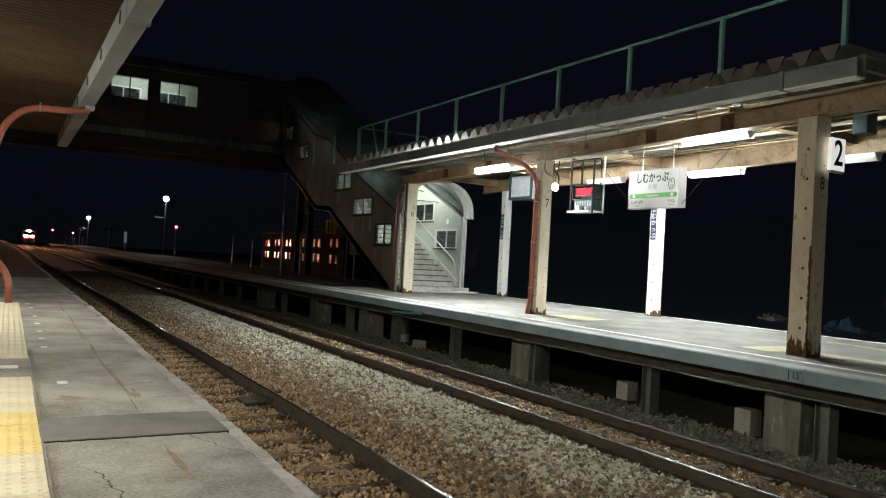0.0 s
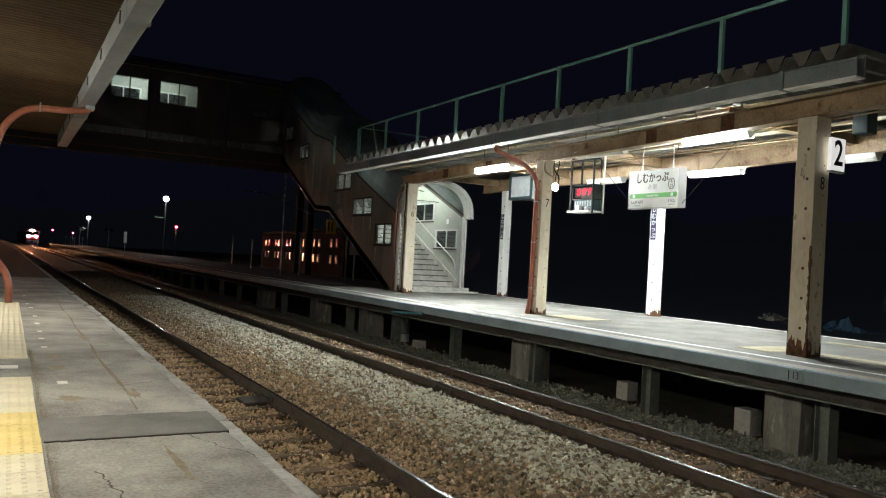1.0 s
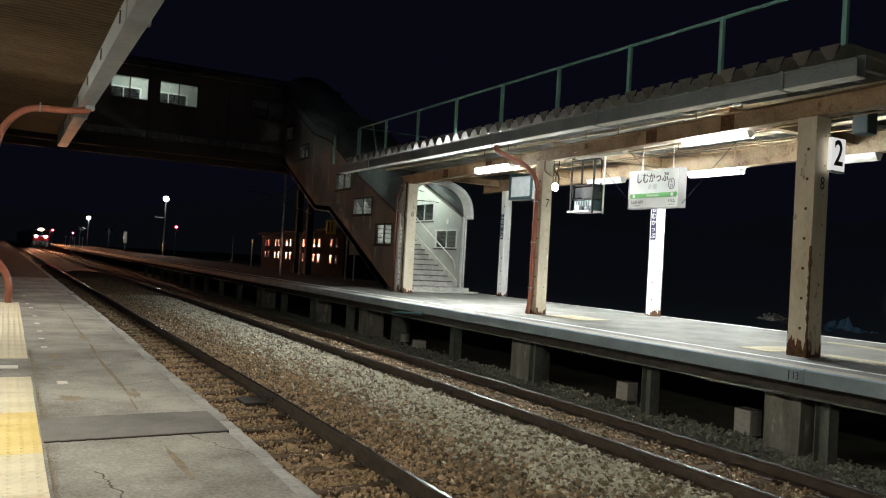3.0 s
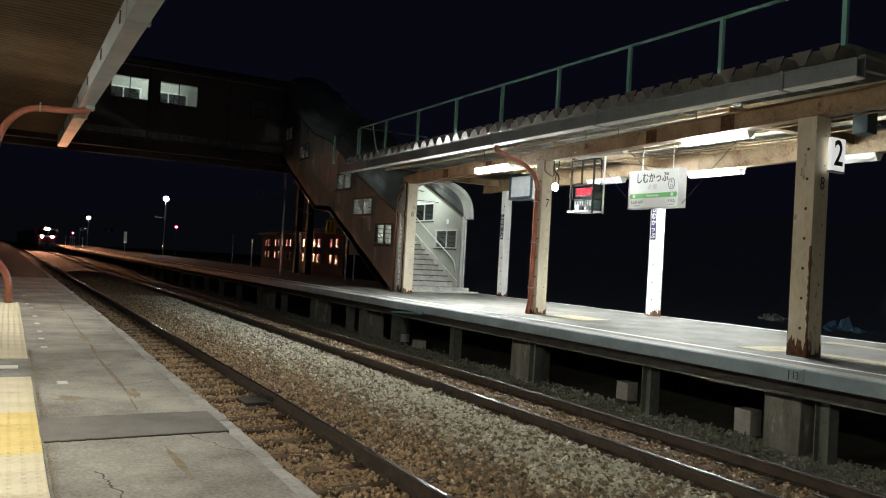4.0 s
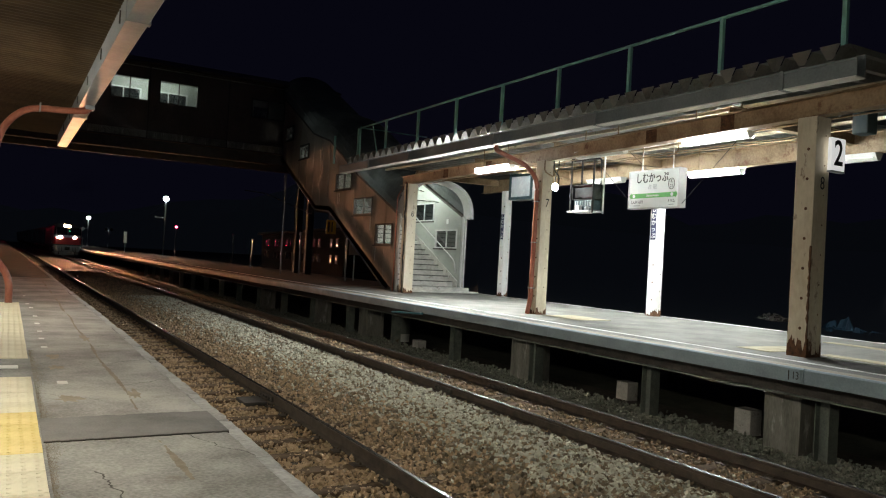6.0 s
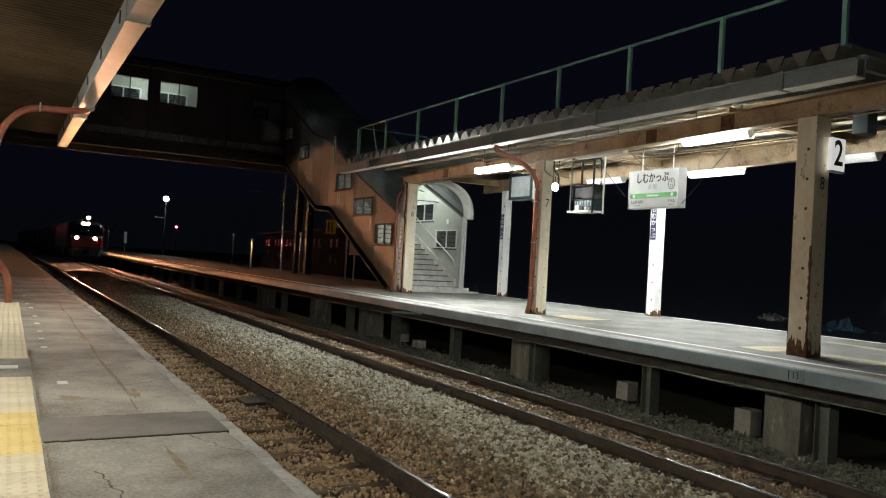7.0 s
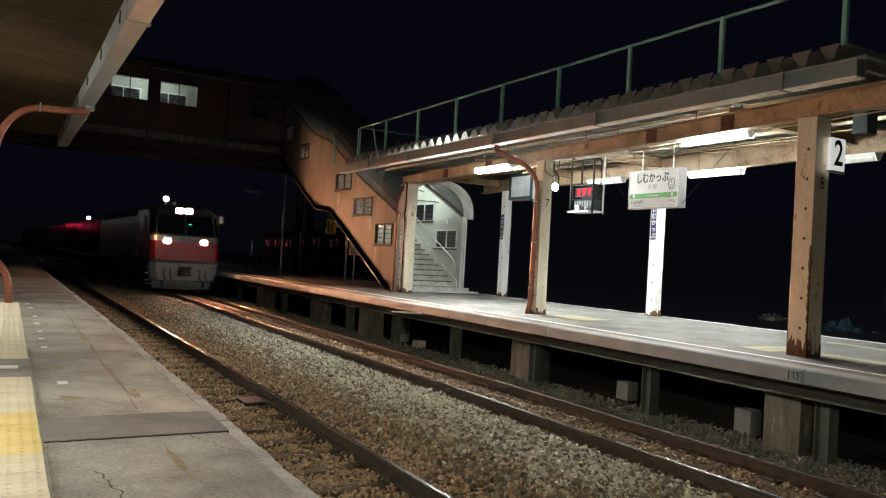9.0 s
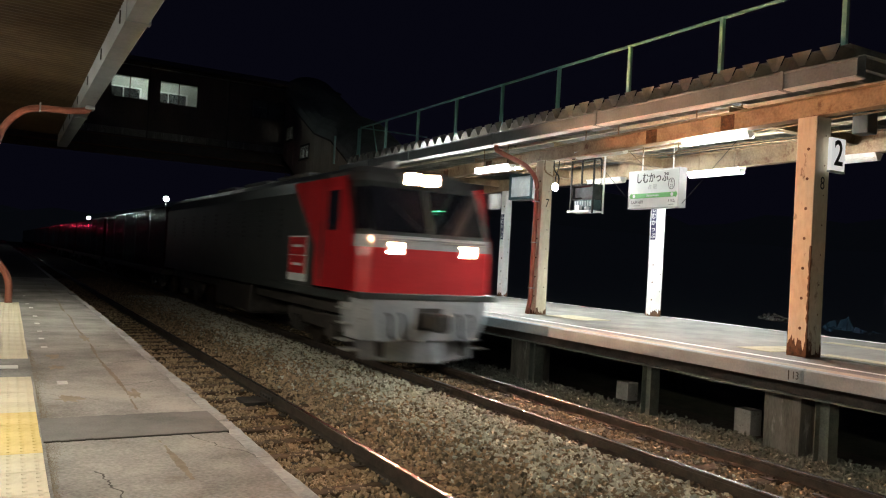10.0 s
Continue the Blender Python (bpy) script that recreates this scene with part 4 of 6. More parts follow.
    b = thing("bulb_lamp", "small bright bare bulb hanging from a bracket", "lamp")
    bm = bmesh.new()
    ball(bm, (10.6, 13.66, 3.78), 0.075, 14, 1.15)
    part("bulb", bm, BULB, b)
    piped("bracket", rounded([(10.6, 13.66, 3.85), (10.6, 13.66, 4.05), (10.6, 13.56, 4.2), (10.6, 13.55, 4.54)], 0.1), 0.012, BLACK, b)
    # conduits along the beam
    pc = thing("pillar_conduit", "dark bent conduits fixed to a canopy pillar", "conduit")
    piped("run", rounded([(10.60, 21.05, PLAT), (10.60, 21.05, 1.9), (10.56, 21.0, 2.0), (10.60, 21.05, 2.15), (10.60, 21.05, 3.2), (10.54, 21.0, 3.35), (10.60, 21.05, 3.5), (10.60, 21.05, 4.33)], 0.06), 0.022, BLACK, pc)
    piped("run", rounded([(10.52, 21.5, PLAT), (10.52, 21.5, 3.9), (10.8, 21.5, 4.4)], 0.1), 0.02, PIPE, pc)
    piped("run", rounded([(10.05, 13.35, 4.30), (10.05, 13.35, 4.05), (10.25, 13.30, 3.95)], 0.08), 0.016, CREAM_BEAM, pc)
    piped("run", rounded([(10.30, 13.35, 4.31), (10.30, 13.35, 4.1), (10.45, 13.35, 4.0), (10.45, 13.35, 3.7)], 0.08), 0.016, BLACK, pc)
    c = thing("conduit", "thin rusty conduits under the canopy", "conduit")
    for dx, z in ((0.30, 4.42), (0.45, 4.36)):
        rods("run", [((9.75 + dx, 6.0, z), (10.9 + dx, 21.8, z), 0.014)], CREAM_BEAM, c)
    rods("run", [((11.9, 8.0, 4.47), (11.9, 17.0, 4.47), 0.013)], CREAM_BEAM, c)
    rods("run", [((12.3, 7.5, 4.60), (12.3, 20.0, 4.60), 0.011)], CREAM_BEAM, c)
    for y in (11.3, 12.3, 14.3, 15.0, 16.4):
        piped("drop", rounded([(11.9, y, 4.74), (11.9, y, 4.5), (11.7, y + 0.1, 4.4)], 0.08), 0.011, CREAM_BEAM, c, seg=8)


def build_signs():
    s = thing("station_sign", "white hanging station name board with a green band", "sign")
    y0, y1, z0, z1 = 11.34, 12.78, 3.39, 4.19
    boxes("panel", [(12.005, 12.20, y0, y1, z0, z1)], SIGN_WHITE, s, bevel=0.012)
    boxes("frame", [(11.995, 12.21, y0 - 0.02, y1 + 0.02, z0 - 0.02, z0 + 0.002), (11.995, 12.21, y0 - 0.02, y1 + 0.02, z1 - 0.002, z1 + 0.02),
                    (11.995, 12.21, y0 - 0.02, y0 + 0.002, z0, z1), (11.995, 12.21, y1 - 0.002, y1 + 0.02, z0, z1)], ALU, s)
    boxes("green_band", [(12.0, 12.004, y0 + 0.07, y1 - 0.07, 3.60, 3.70)], SIGN_GREEN, s)
    bm = bmesh.new()
    for e, d in ((y0 + 0.07, -1), (y1 - 0.07, 1)):
        vs = [bm.verts.new(p) for p in ((12.002, e, 3.57), (12.002, e, 3.73), (12.002, e + d * 0.055, 3.65))]
        bm.faces.new(vs)
    bmesh.ops.solidify(bm, geom=bm.faces[:], thickness=0.003)
    part("arrow_tip", bm, SIGN_GREEN, s)
    bm = bmesh.new()
    for y in (y0 + 0.17, y1 - 0.16):
        rod(bm, (11.999, y, 3.65), (11.996, y, 3.65), 0.04, 20)
    part("white_disc", bm, SIGN_WHITE, s)
    lettering("name_letters", "しむかっぷ", 0.235, facing_track(11.998, 12.10, 4.02), INK, s, squash=0.82, bold=0.004)
    lettering("kanji_letters", "占 冠", 0.12, facing_track(11.998, 12.08, 3.83), GREY_BOX, s)
    lettering("latin_letters", "Shimukappu", 0.075, facing_track(11.998, 12.06, 3.65), SIGN_WHITE, s)
    lettering("neighbour_letters", "しんゆうばり", 0.085, facing_track(11.998, 12.52, 3.51), INK, s, squash=0.75)
    lettering("neighbour_letters", "トマム", 0.085, facing_track(11.998, 11.52, 3.51), INK, s, squash=0.8)
    boxes("small_writing", [(11.998, 12.004, 12.42, 12.62, 3.43, 3.445), (11.998, 12.004, 11.45, 11.6, 3.43, 3.445)], GREY_BOX, s)
    bm = bmesh.new()
    ring = [(11.997, 11.53 + 0.085 * math.cos(a), 3.875 + 0.115 * math.sin(a)) for a in [2 * math.pi * k / 24 for k in range(25)]]
    sweep(bm, ring, 0.006, 6)
    part("badge_ring", bm, INK, s)
    lettering("badge_letters", "K\n21", 0.10, facing_track(11.998, 11.53, 3.875), INK, s, squash=0.85)
    for y in (11.6, 12.5):
        rods("hanger", [((12.1, y, z1), (12.1, y, 4.77), 0.014)], WHITE_STEEL, s)
    rods("stay_wire", [((12.1, y0, z0 + 0.05), (12.1, y0 - 1.5, 4.77), 0.006), ((12.1, y0, z0 + 0.05), (12.1, y0 + 1.7, 4.77), 0.006), ((12.1, y1, z0 + 0.1), (12.1, y1 + 1.5, 4.77), 0.006)], BLACK, s)

    d = thing("departure_display", "black hanging LED train display, its switching imitated by an added turning drum", "display")
    yc = 13.33
    boxes("case", [(11.12, 11.40, yc - 0.36, yc + 0.36, 3.85, 3.87), (11.12, 11.40, yc - 0.36, yc + 0.36, 3.53, 3.55), (11.39, 11.40, yc - 0.36, yc + 0.36, 3.551, 3.849),
                   (11.12, 11.389, yc - 0.36, yc - 0.33, 3.551, 3.849), (11.12, 11.389, yc + 0.33, yc + 0.36, 3.551, 3.849)], BLACK, d)
    # added three-sided drum stands in for an LED panel that changes pages
    bm = bmesh.new()
    ends = [[bm.verts.new((-0.13 * math.cos(a), y, 0.13 * math.sin(a))) for a in [radians(60 + 120 * k) for k in range(3)]] for y in (-0.325, 0.325)]
    for k in range(3):
        bm.faces.new((ends[0][k], ends[0][(k + 1) % 3], ends[1][(k + 1) % 3], ends[1][k]))
    bm.faces.new(ends[0])
    bm.faces.new(ends[1][::-1])
    drum = part("drum", bm, BLACK, d, "added three-sided drum of glowing red characters, standing in for an LED panel")
    drum.location = (11.24, yc, 3.70)
    for k, words in enumerate(("列車が", "きます")):
        lettering("glowing_letters", words, 0.185, Matrix.Rotation(radians(120 * k), 4, "Y") @ facing_track(-0.069, 0, 0), RED_LED, drum, bold=0.003)
    boxes("grille_box", [(11.14, 11.38, yc - 0.33, yc + 0.30, 3.30, 3.52)], TEAL, d, bevel=0.008)
    for k in range(7):
        boxes("slat", [(11.125, 11.139, yc - 0.29 + 0.085 * k, yc - 0.25 + 0.085 * k, 3.38, 3.50)], GUTTER_FAR, d)
    boxes("camera_box", [(11.02, 11.12, yc - 0.02, yc + 0.12, 3.28, 3.40), (11.02, 11.12, yc - 0.27, yc - 0.20, 3.28, 3.36)], GREY_BOX, d, bevel=0.01)
    boxes("tray", [(11.0, 11.40, yc - 0.37, yc + 0.37, 3.24, 3.28)], WHITE_STEEL, d)
    for y in (yc - 0.38, yc + 0.38):
        for x in (11.1, 11.4):
            rods("hanger", [((x, y, 3.22), (x, y, 4.56), 0.022)], BLACK if x < 11.2 or y > yc else WHITE_STEEL, d, seg=8)
    piped("conduit", rounded([(11.25, yc + 0.5, 4.55), (11.25, yc + 0.5, 4.45), (11.25, yc - 0.45, 4.45), (11.25, yc - 0.45, 3.7)], 0.12), 0.022, BLACK, d)

    m = thing("hanging_cabinet", "grey metal cabinet with a glazed front hung under the canopy", "cabinet")
    boxes("body", [(13.0, 13.4, 17.8, 18.95, 3.91, 4.68)], GREY_BOX, m, bevel=0.015)
    boxes("door", [(12.985, 12.999, 17.9, 18.85, 4.0, 4.58)], GREY_BOX, m, bevel=0.004)
    boxes("frame", [(12.97, 12.999, 17.8, 17.89, 3.91, 4.68), (12.97, 12.999, 18.86, 18.95, 3.91, 4.68), (12.97, 12.999, 17.89, 18.86, 3.91, 3.99), (12.97, 12.999, 17.89, 18.86, 4.59, 4.68)], TEAL, m, "dark cabinet frame")
    for y in (18.0, 18.7):
        rods("hanger", [((13.2, y, 4.67), (13.2, y, 4.84), 0.02)], BLACK, m)

    t = thing("platform_number_sign", "white square sign with the platform number two", "sign")
    boxes("panel", [(9.88, 10.19, 6.56, 6.62, 3.56, 4.02)], LIT_SIGN, t, bevel=0.006)
    lettering("digit", "2", 0.50, facing_camera(10.035, 6.557, 3.79), INK, t, squash=0.85, bold=0.008)
    boxes("bottom_edge", [(9.88, 10.19, 6.555, 6.625, 3.535, 3.559)], GREY_BOX, t)

    sp = thing("canopy_loudspeaker", "blue-grey box loudspeaker hung under the canopy", "loudspeaker")
    boxes("case", [(11.0, 11.25, 6.75, 7.0, 4.25, 4.62)], TEAL, sp, bevel=0.02)
    rods("bracket", [((11.1, 6.9, 4.6), (11.1, 6.9, 4.8), 0.015)], BLACK, sp)
    return drum


# ---- stairway and bridge ----
SX0, SX1 = 10.95, 13.40
FLOOR_LINE = line_through([(22.3, PLAT), (28.3, 3.95), (29.9, 3.95), (35.3, 6.95), (40, 6.95)])
LOW = line_through([(22.3, 0.93), (22.7, 1.05), (28.3, 3.80), (29.9, 3.90), (34.9, 6.40), (36, 6.9)])
HIGH = line_through([(22.3, 3.46), (25.42, 4.88), (28.43, 6.46), (30.4, 6.98), (34.9, 9.25), (36, 9.3)])


def window_unit(parent, x, y0, y1, z0, z1, pane_mat=None, lean=0.0):
    """A two-light sliding window in a wall that runs along the line."""
    f = 0.045
    w = boxes("window", [(x - 0.03, x + 0.09, y0, y1, z0, z0 + f), (x - 0.03, x + 0.09, y0, y1, z1 - f, z1),
                         (x - 0.03, x + 0.09, y0, y0 + f, z0 + f, z1 - f), (x - 0.03, x + 0.09, y1 - f, y1, z0 + f, z1 - f),
                         (x + 0.0, x + 0.06, (y0 + y1) / 2 - 0.022, (y0 + y1) / 2 + 0.022, z0 + f, z1 - f)], DARK_TRIM, parent, "dark window frame")
    for a, b in ((y0 + f, (y0 + y1) / 2 - 0.022), ((y0 + y1) / 2 + 0.022, y1 - f)):
        p = boxes("pane", [(x + 0.028, x + 0.032, a, b, z0 + f, z1 - f)], pane_mat or PANE, w)
        p.visible_shadow = False
    boxes("sill", [(x - 0.06, x - 0.031, y0 - 0.05, y1 + 0.05, z0 - 0.05, z0 - 0.001)], DARK_TRIM, w)
    return w


def build_stairs():
    root = thing("stairway", "covered concrete stairway with panelled walls and a vaulted roof", "stairway")
    holes = [(22.62, 23.95, 2.40, 3.12), (24.32, 25.95, 3.45, 4.08), (26.3, 27.87, 4.46, 5.10), (31.2, 32.35, 6.05, 6.68), (33.37, 34.4, 7.08, 7.73)]
    cuts = [22.3, 22.7, 25.42, 28.3, 28.43, 29.9, 30.4, 34.9]
    bm = bmesh.new()
    wall_columns(bm, SX0, 0.06, cuts, LOW, HIGH, holes)
    left = part("side_wall", bm, PANEL, root, "outer wall panels with rain stains")
    bm = bmesh.new()
    wall_columns(bm, SX0 + 0.064, 0.03, cuts, lambda y: LOW(y), HIGH, holes)
    part("inner_lining", bm, INNER, root)
    for h in holes:
        window_unit(left, SX0, *h)
    # panel joints
    for y in np.arange(23.2, 34.5, 0.92):
        z0, z1 = LOW(y), HIGH(y)
        spans = [(z0, z1)]
        for h in holes:
            if h[0] - 0.05 < y < h[1] + 0.05:
                spans = [(z0, h[2] - 0.06), (h[3] + 0.02, z1)]
        for a, b in spans:
            boxes("cover_strip", [(SX0 - 0.006, SX0 - 0.0005, y - 0.012, y + 0.012, a, b)], PANEL, left)
    bm = bmesh.new()
    rng = random.Random(2)
    for h in holes[:3]:
        for k in range(2):
            y = rng.uniform(h[0], h[1])
            box(bm, SX0 - 0.004, SX0 - 0.001, y - 0.012, y + 0.012, max(LOW(y) + 0.1, h[2] - 0.55), h[2] - 0.10)
    part("lime_streak", bm, WHITE_PAINT, left, "pale water streaks")
    # far wall
    holes_r = [(22.56, 24.08, 2.42, 3.08), (24.28, 25.85, 3.40, 4.07), (26.3, 27.87, 4.46, 5.10), (31.2, 32.35, 6.05, 6.68)]
    bm = bmesh.new()
    wall_columns(bm, SX1, 0.08, cuts, LOW, HIGH, holes_r)
    right = part("side_wall", bm, INNER, root, "grey-green inner wall")
    for h in holes_r:
        w = window_unit(right, SX1, *h, pane_mat=PANE_DARK)
        w.data.materials[0] = ALU
    # closed underside and trims
    bm = bmesh.new()
    pts = [(22.3, 0.93), (22.7, 1.05), (28.3, 3.80), (29.9, 3.90), (34.9, 6.40)]
    for (a, za), (b, zb) in zip(pts[1:], pts[2:]):
        vs = [bm.verts.new(p) for p in ((SX0, a, za - 0.02), (SX1, a, za - 0.02), (SX1, b, zb - 0.02), (SX0, b, zb - 0.02))]
        bm.faces.new(vs)
    bmesh.ops.solidify(bm, geom=bm.faces[:], thickness=0.05)
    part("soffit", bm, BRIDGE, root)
    bm = bmesh.new()
    for (a, za), (b, zb) in zip(pts[1:], pts[2:]):
        vs = [bm.verts.new(p) for p in ((SX0 - 0.05, a, za - 0.20), (SX0 - 0.05, b, zb - 0.20), (SX0 - 0.05, b, zb + 0.07), (SX0 - 0.05, a, za + 0.07))]
        bm.faces.new(vs)
    bmesh.ops.solidify(bm, geom=bm.faces[:], thickness=0.04)
    part("string_beam", bm, DARK_TRIM, root, "dark steel string beam")
    piped("underside_pipe", rounded([(10.85, 22.6, PLAT), (10.85, 22.9, 1.0), (10.85, 28.2, 3.66), (10.85, 29.8, 3.78), (10.85, 34.8, 6.3)], 0.15), 0.025, POLE_STEEL, root)
    boxes("corner_trim", [(SX0 - 0.02, SX0 + 0.08, 22.22, 22.298, PLAT, 3.46)], DARK_TRIM, root)
    # steps
    for k in range(17):
        y, z = 22.25 + 0.353 * k, PLAT + 0.1776 * (k + 1)
        s = boxes("step", [(SX0 + 0.10, SX1 - 0.005, y, y + 0.38, z - 0.21, z)], STEP, root, bevel=0.012)
        # dark nosing colour stands in for the shadow line at each step
        boxes("nosing", [(SX0 + 0.10, SX1 - 0.006, y - 0.012, y + 0.045, z - 0.030, z + 0.005)], TREAD_SHADOW, s)
    boxes("bottom_step", [(SX0 + 0.02, 13.62, 21.95, 22.6, PLAT, PLAT + 0.17)], STEP, root, "broad worn bottom step", 0.02)
    boxes("plinth", [(SX0 + 0.02, 13.80, 21.62, 22.0, PLAT, PLAT + 0.06)], STEP, root, bevel=0.015)
    boxes("landing", [(SX0 + 0.10, SX1, 28.25, 29.95, 3.83, 3.95)], STEP, root)
    for k in range(17):
        y, z = 29.9 + 0.318 * k, 3.95 + 0.1765 * (k + 1)
        boxes("step", [(SX0 + 0.10, SX1 - 0.005, y, y + 0.35, z - 0.21, z)], STEP, root)
    bm = bmesh.new()
    wall_columns(bm, SX1 - 0.06, 0.05, [22.35, 28.3], lambda q: FLOOR_LINE(q) - 0.1, lambda q: FLOOR_LINE(q) + 0.36, [])
    part("skirting", bm, STEP, root)
    for x in (SX1 - 0.10, SX0 + 0.20):
        piped("handrail", rounded([(x, 22.4, 1.6), (x, 22.5, 2.0), (x, 28.2, 4.95), (x, 29.9, 5.0), (x, 34.5, 7.6)], 0.2), 0.022, ALU, root)
    # vaulted roof of corrugated sheet
    n = 14
    bm = bmesh.new()
    ys = sorted(set(list(np.linspace(22.1, 34.9, 150)) + [28.43, 30.4]))
    rows = []
    for i, y in enumerate(ys):
        base = HIGH(y)
        row = []
        for k in range(n + 1):
            a = math.pi * k / n
            x = (SX0 + SX1) / 2 - (SX1 - SX0 + 0.24) / 2 * math.cos(a)
            z = base + 1.10 * math.sin(a) ** 0.8 + (0.012 if i % 2 else -0.012)
            row.append(bm.verts.new((x, y, z)))
        rows.append(row)
    for a, b in zip(rows, rows[1:]):
        for k in range(n):
            bm.faces.new((a[k], a[k + 1], b[k + 1], b[k]))
    bmesh.ops.solidify(bm, geom=bm.faces[:], thickness=0.01)
    part("vault_roof", bm, VAULT, root, "corrugated grey vaulted roof")
    # eave boards close the gap between walls and vault
    for x in (SX0 - 0.13, SX1 - 0.02):
        bm = bmesh.new()
        wall_columns(bm, x, 0.19, [22.12, 25.42, 28.43, 30.4, 34.89], lambda q: HIGH(q) - 0.045, lambda q: HIGH(q) + 0.03, [])
        part("eave_board", bm, DARK_TRIM, root, "dark eave board along the vault")
    # portal arch
    bm = bmesh.new()
    out, inn = [], []
    cx = (10.86 + 13.52) / 2
    for k in range(21):
        a = math.pi * k / 20
        out.append((cx - 1.33 * math.cos(a), 3.42 + 1.22 * math.sin(a) ** 0.75))
        inn.append((cx - 1.21 * math.cos(a), 3.42 + 1.10 * math.sin(a) ** 0.75))
    fr = [[bm.verts.new((x, y, z)) for x, z in pts] for y in (21.75, 22.2) for pts in (out, inn)]
    for k in range(20):
        bm.faces.new((fr[0][k], fr[0][k + 1], fr[1][k + 1], fr[1][k]))
        bm.faces.new((fr[2][k + 1], fr[2][k], fr[3][k], fr[3][k + 1]))
        bm.faces.new((fr[0][k + 1], fr[0][k], fr[2][k], fr[2][k + 1]))
        bm.faces.new((fr[1][k], fr[1][k + 1], fr[3][k + 1], fr[3][k]))
    part("portal_arch", bm, WHITE_STEEL, root, "pale arched entrance hood")
    for x in (10.92, 13.44):
        rods("portal_post", [((x, 22.1, PLAT), (x, 22.1, 3.5), 0.05)], ALU, root)
    rods("portal_post", [((13.28, 22.0, PLAT), (13.28, 22.0, 3.5), 0.045)], ALU, root)
    boxes("crossed_stay", [(10.95, 13.4, 24.0, 24.03, 4.06, 4.09)], DARK_TRIM, root)
    rods("stay", [((11.1, 25, 4.9), (13.3, 25, 4.5), 0.012), ((11.1, 25, 4.5), (13.3, 25, 4.9), 0.012)], DARK_TRIM, root)
    boxes("switch_plate", [(13.38, 13.398, 23.2, 23.32, 3.28, 3.45)], SIGN_WHITE, root)
    # strip lamps inside the stairway
    for y, z, top in ((24.6, 4.55, 5.5), (31.5, 7.25, 8.5)):
        l = thing("stairway_lamp", "fluorescent strip lamp inside the stairway", "lamp", group="stairway lamps")
        boxes("housing", [(12.1, 12.25, y - 0.6, y + 0.6, z + 0.03, z + 0.08)], WHITE_STEEL, l)
        rods("tube", [((12.17, y - 0.58, z), (12.17, y + 0.58, z), 0.016)], STAIR_TUBE if y < 30 else BRIDGE_TUBE, l)
        rods("hanger", [((12.17, y, z + 0.05), (12.17, y, top), 0.01)], WHITE_STEEL, l)


def build_bridge():
    root = thing("footbridge", "dark enclosed footbridge over the tracks with lit windows", "footbridge")
    holes = [(3.36, 4.92, 8.10, 9.12), (5.32, 6.98, 8.10, 9.12), (9.35, 10.95, 8.05, 8.95)]
    y0 = 34.9
    for y, w in ((y0, 0.1), (37.6, 0.1)):
        bm = bmesh.new()
        wall_columns(bm, y, w, [-9.0, 13.4], lambda s: 6.35, lambda s: 9.75, holes if y == y0 else [], along="x")
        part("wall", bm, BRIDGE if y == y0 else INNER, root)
    for h in holes:
        f = 0.05
        w = boxes("window", [(h[0], h[1], y0 - 0.03, y0 + 0.08, h[2], h[2] + f), (h[0], h[1], y0 - 0.03, y0 + 0.08, h[3] - f, h[3]), (h[0], h[0] + f, y0 - 0.03, y0 + 0.08, h[2], h[3]),
                             (h[1] - f, h[1], y0 - 0.03, y0 + 0.08, h[2], h[3]), ((h[0] + h[1]) / 2 - 0.02, (h[0] + h[1]) / 2 + 0.02, y0, y0 + 0.05, h[2], h[3])], DARK_TRIM, root)
        p = boxes("pane", [(h[0] + f, h[1] - f, y0 + 0.022, y0 + 0.026, h[2] + f, h[3] - f)], PANE, w)
        p.visible_shadow = False
        # windows of the far wall seen through it
        boxes("far_window", [(h[0] + 0.2, h[1] - 0.02, 37.55, 37.59, 8.3, 9.06)], PANE_DARK, w)
        boxes("far_frame", [(h[0] + 0.80, h[0] + 0.85, 37.53, 37.545, 8.3, 9.06), (h[1] - 0.04, h[1] + 0.04, 37.53, 37.59, 8.3, 9.12), (h[0] + 0.15, h[1] + 0.04, 37.53, 37.59, 9.06, 9.12)], ALU, w)
    boxes("floor_slab", [(-9, 13.4, 34.9, 37.7, 6.55, 6.85)], OLD_CONCRETE, root)
    boxes("edge_girder", [(-9, 13.3, 34.80, 34.899, 6.0, 6.45)], DARK_TRIM, root, "dark steel edge girder", 0.01)
    boxes("edge_girder", [(-9, 13.3, 37.70, 37.80, 6.0, 6.45)], DARK_TRIM, root)
    boxes("girder_flange", [(-9, 13.3, 34.66, 35.0, 5.97, 5.999), (-9, 13.3, 34.70, 34.80, 6.451, 6.47)], RUSTY, root, "rust-brown girder flange")
    boxes("girder_flange", [(-9, 13.3, 37.58, 37.92, 5.97, 5.999)], RUSTY, root, "rust-brown girder flange")
    # added wall that keeps the lamp's light from the third window
    boxes("light_block_wall", [(8.6, 8.7, 35.001, 37.59, 6.86, 9.54)], INNER, root)
    boxes("ceiling_panel", [(-9, 13.4, 34.9, 37.7, 9.55, 9.6)], INNER, root)
    bm = bmesh.new()
    pr = [(34.6, 9.75), (36.3, 10.3), (38.0, 9.75), (38.0, 9.68), (34.6, 9.68)]
    rows = [[bm.verts.new((x, y, z)) for y, z in pr] for x in (-9.2, 13.6)]
    for k in range(5):
        bm.faces.new((rows[0][k], rows[0][(k + 1) % 5], rows[1][(k + 1) % 5], rows[1][k]))
    bm.faces.new(rows[0][::-1])
    bm.faces.new(rows[1])
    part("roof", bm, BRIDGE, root)
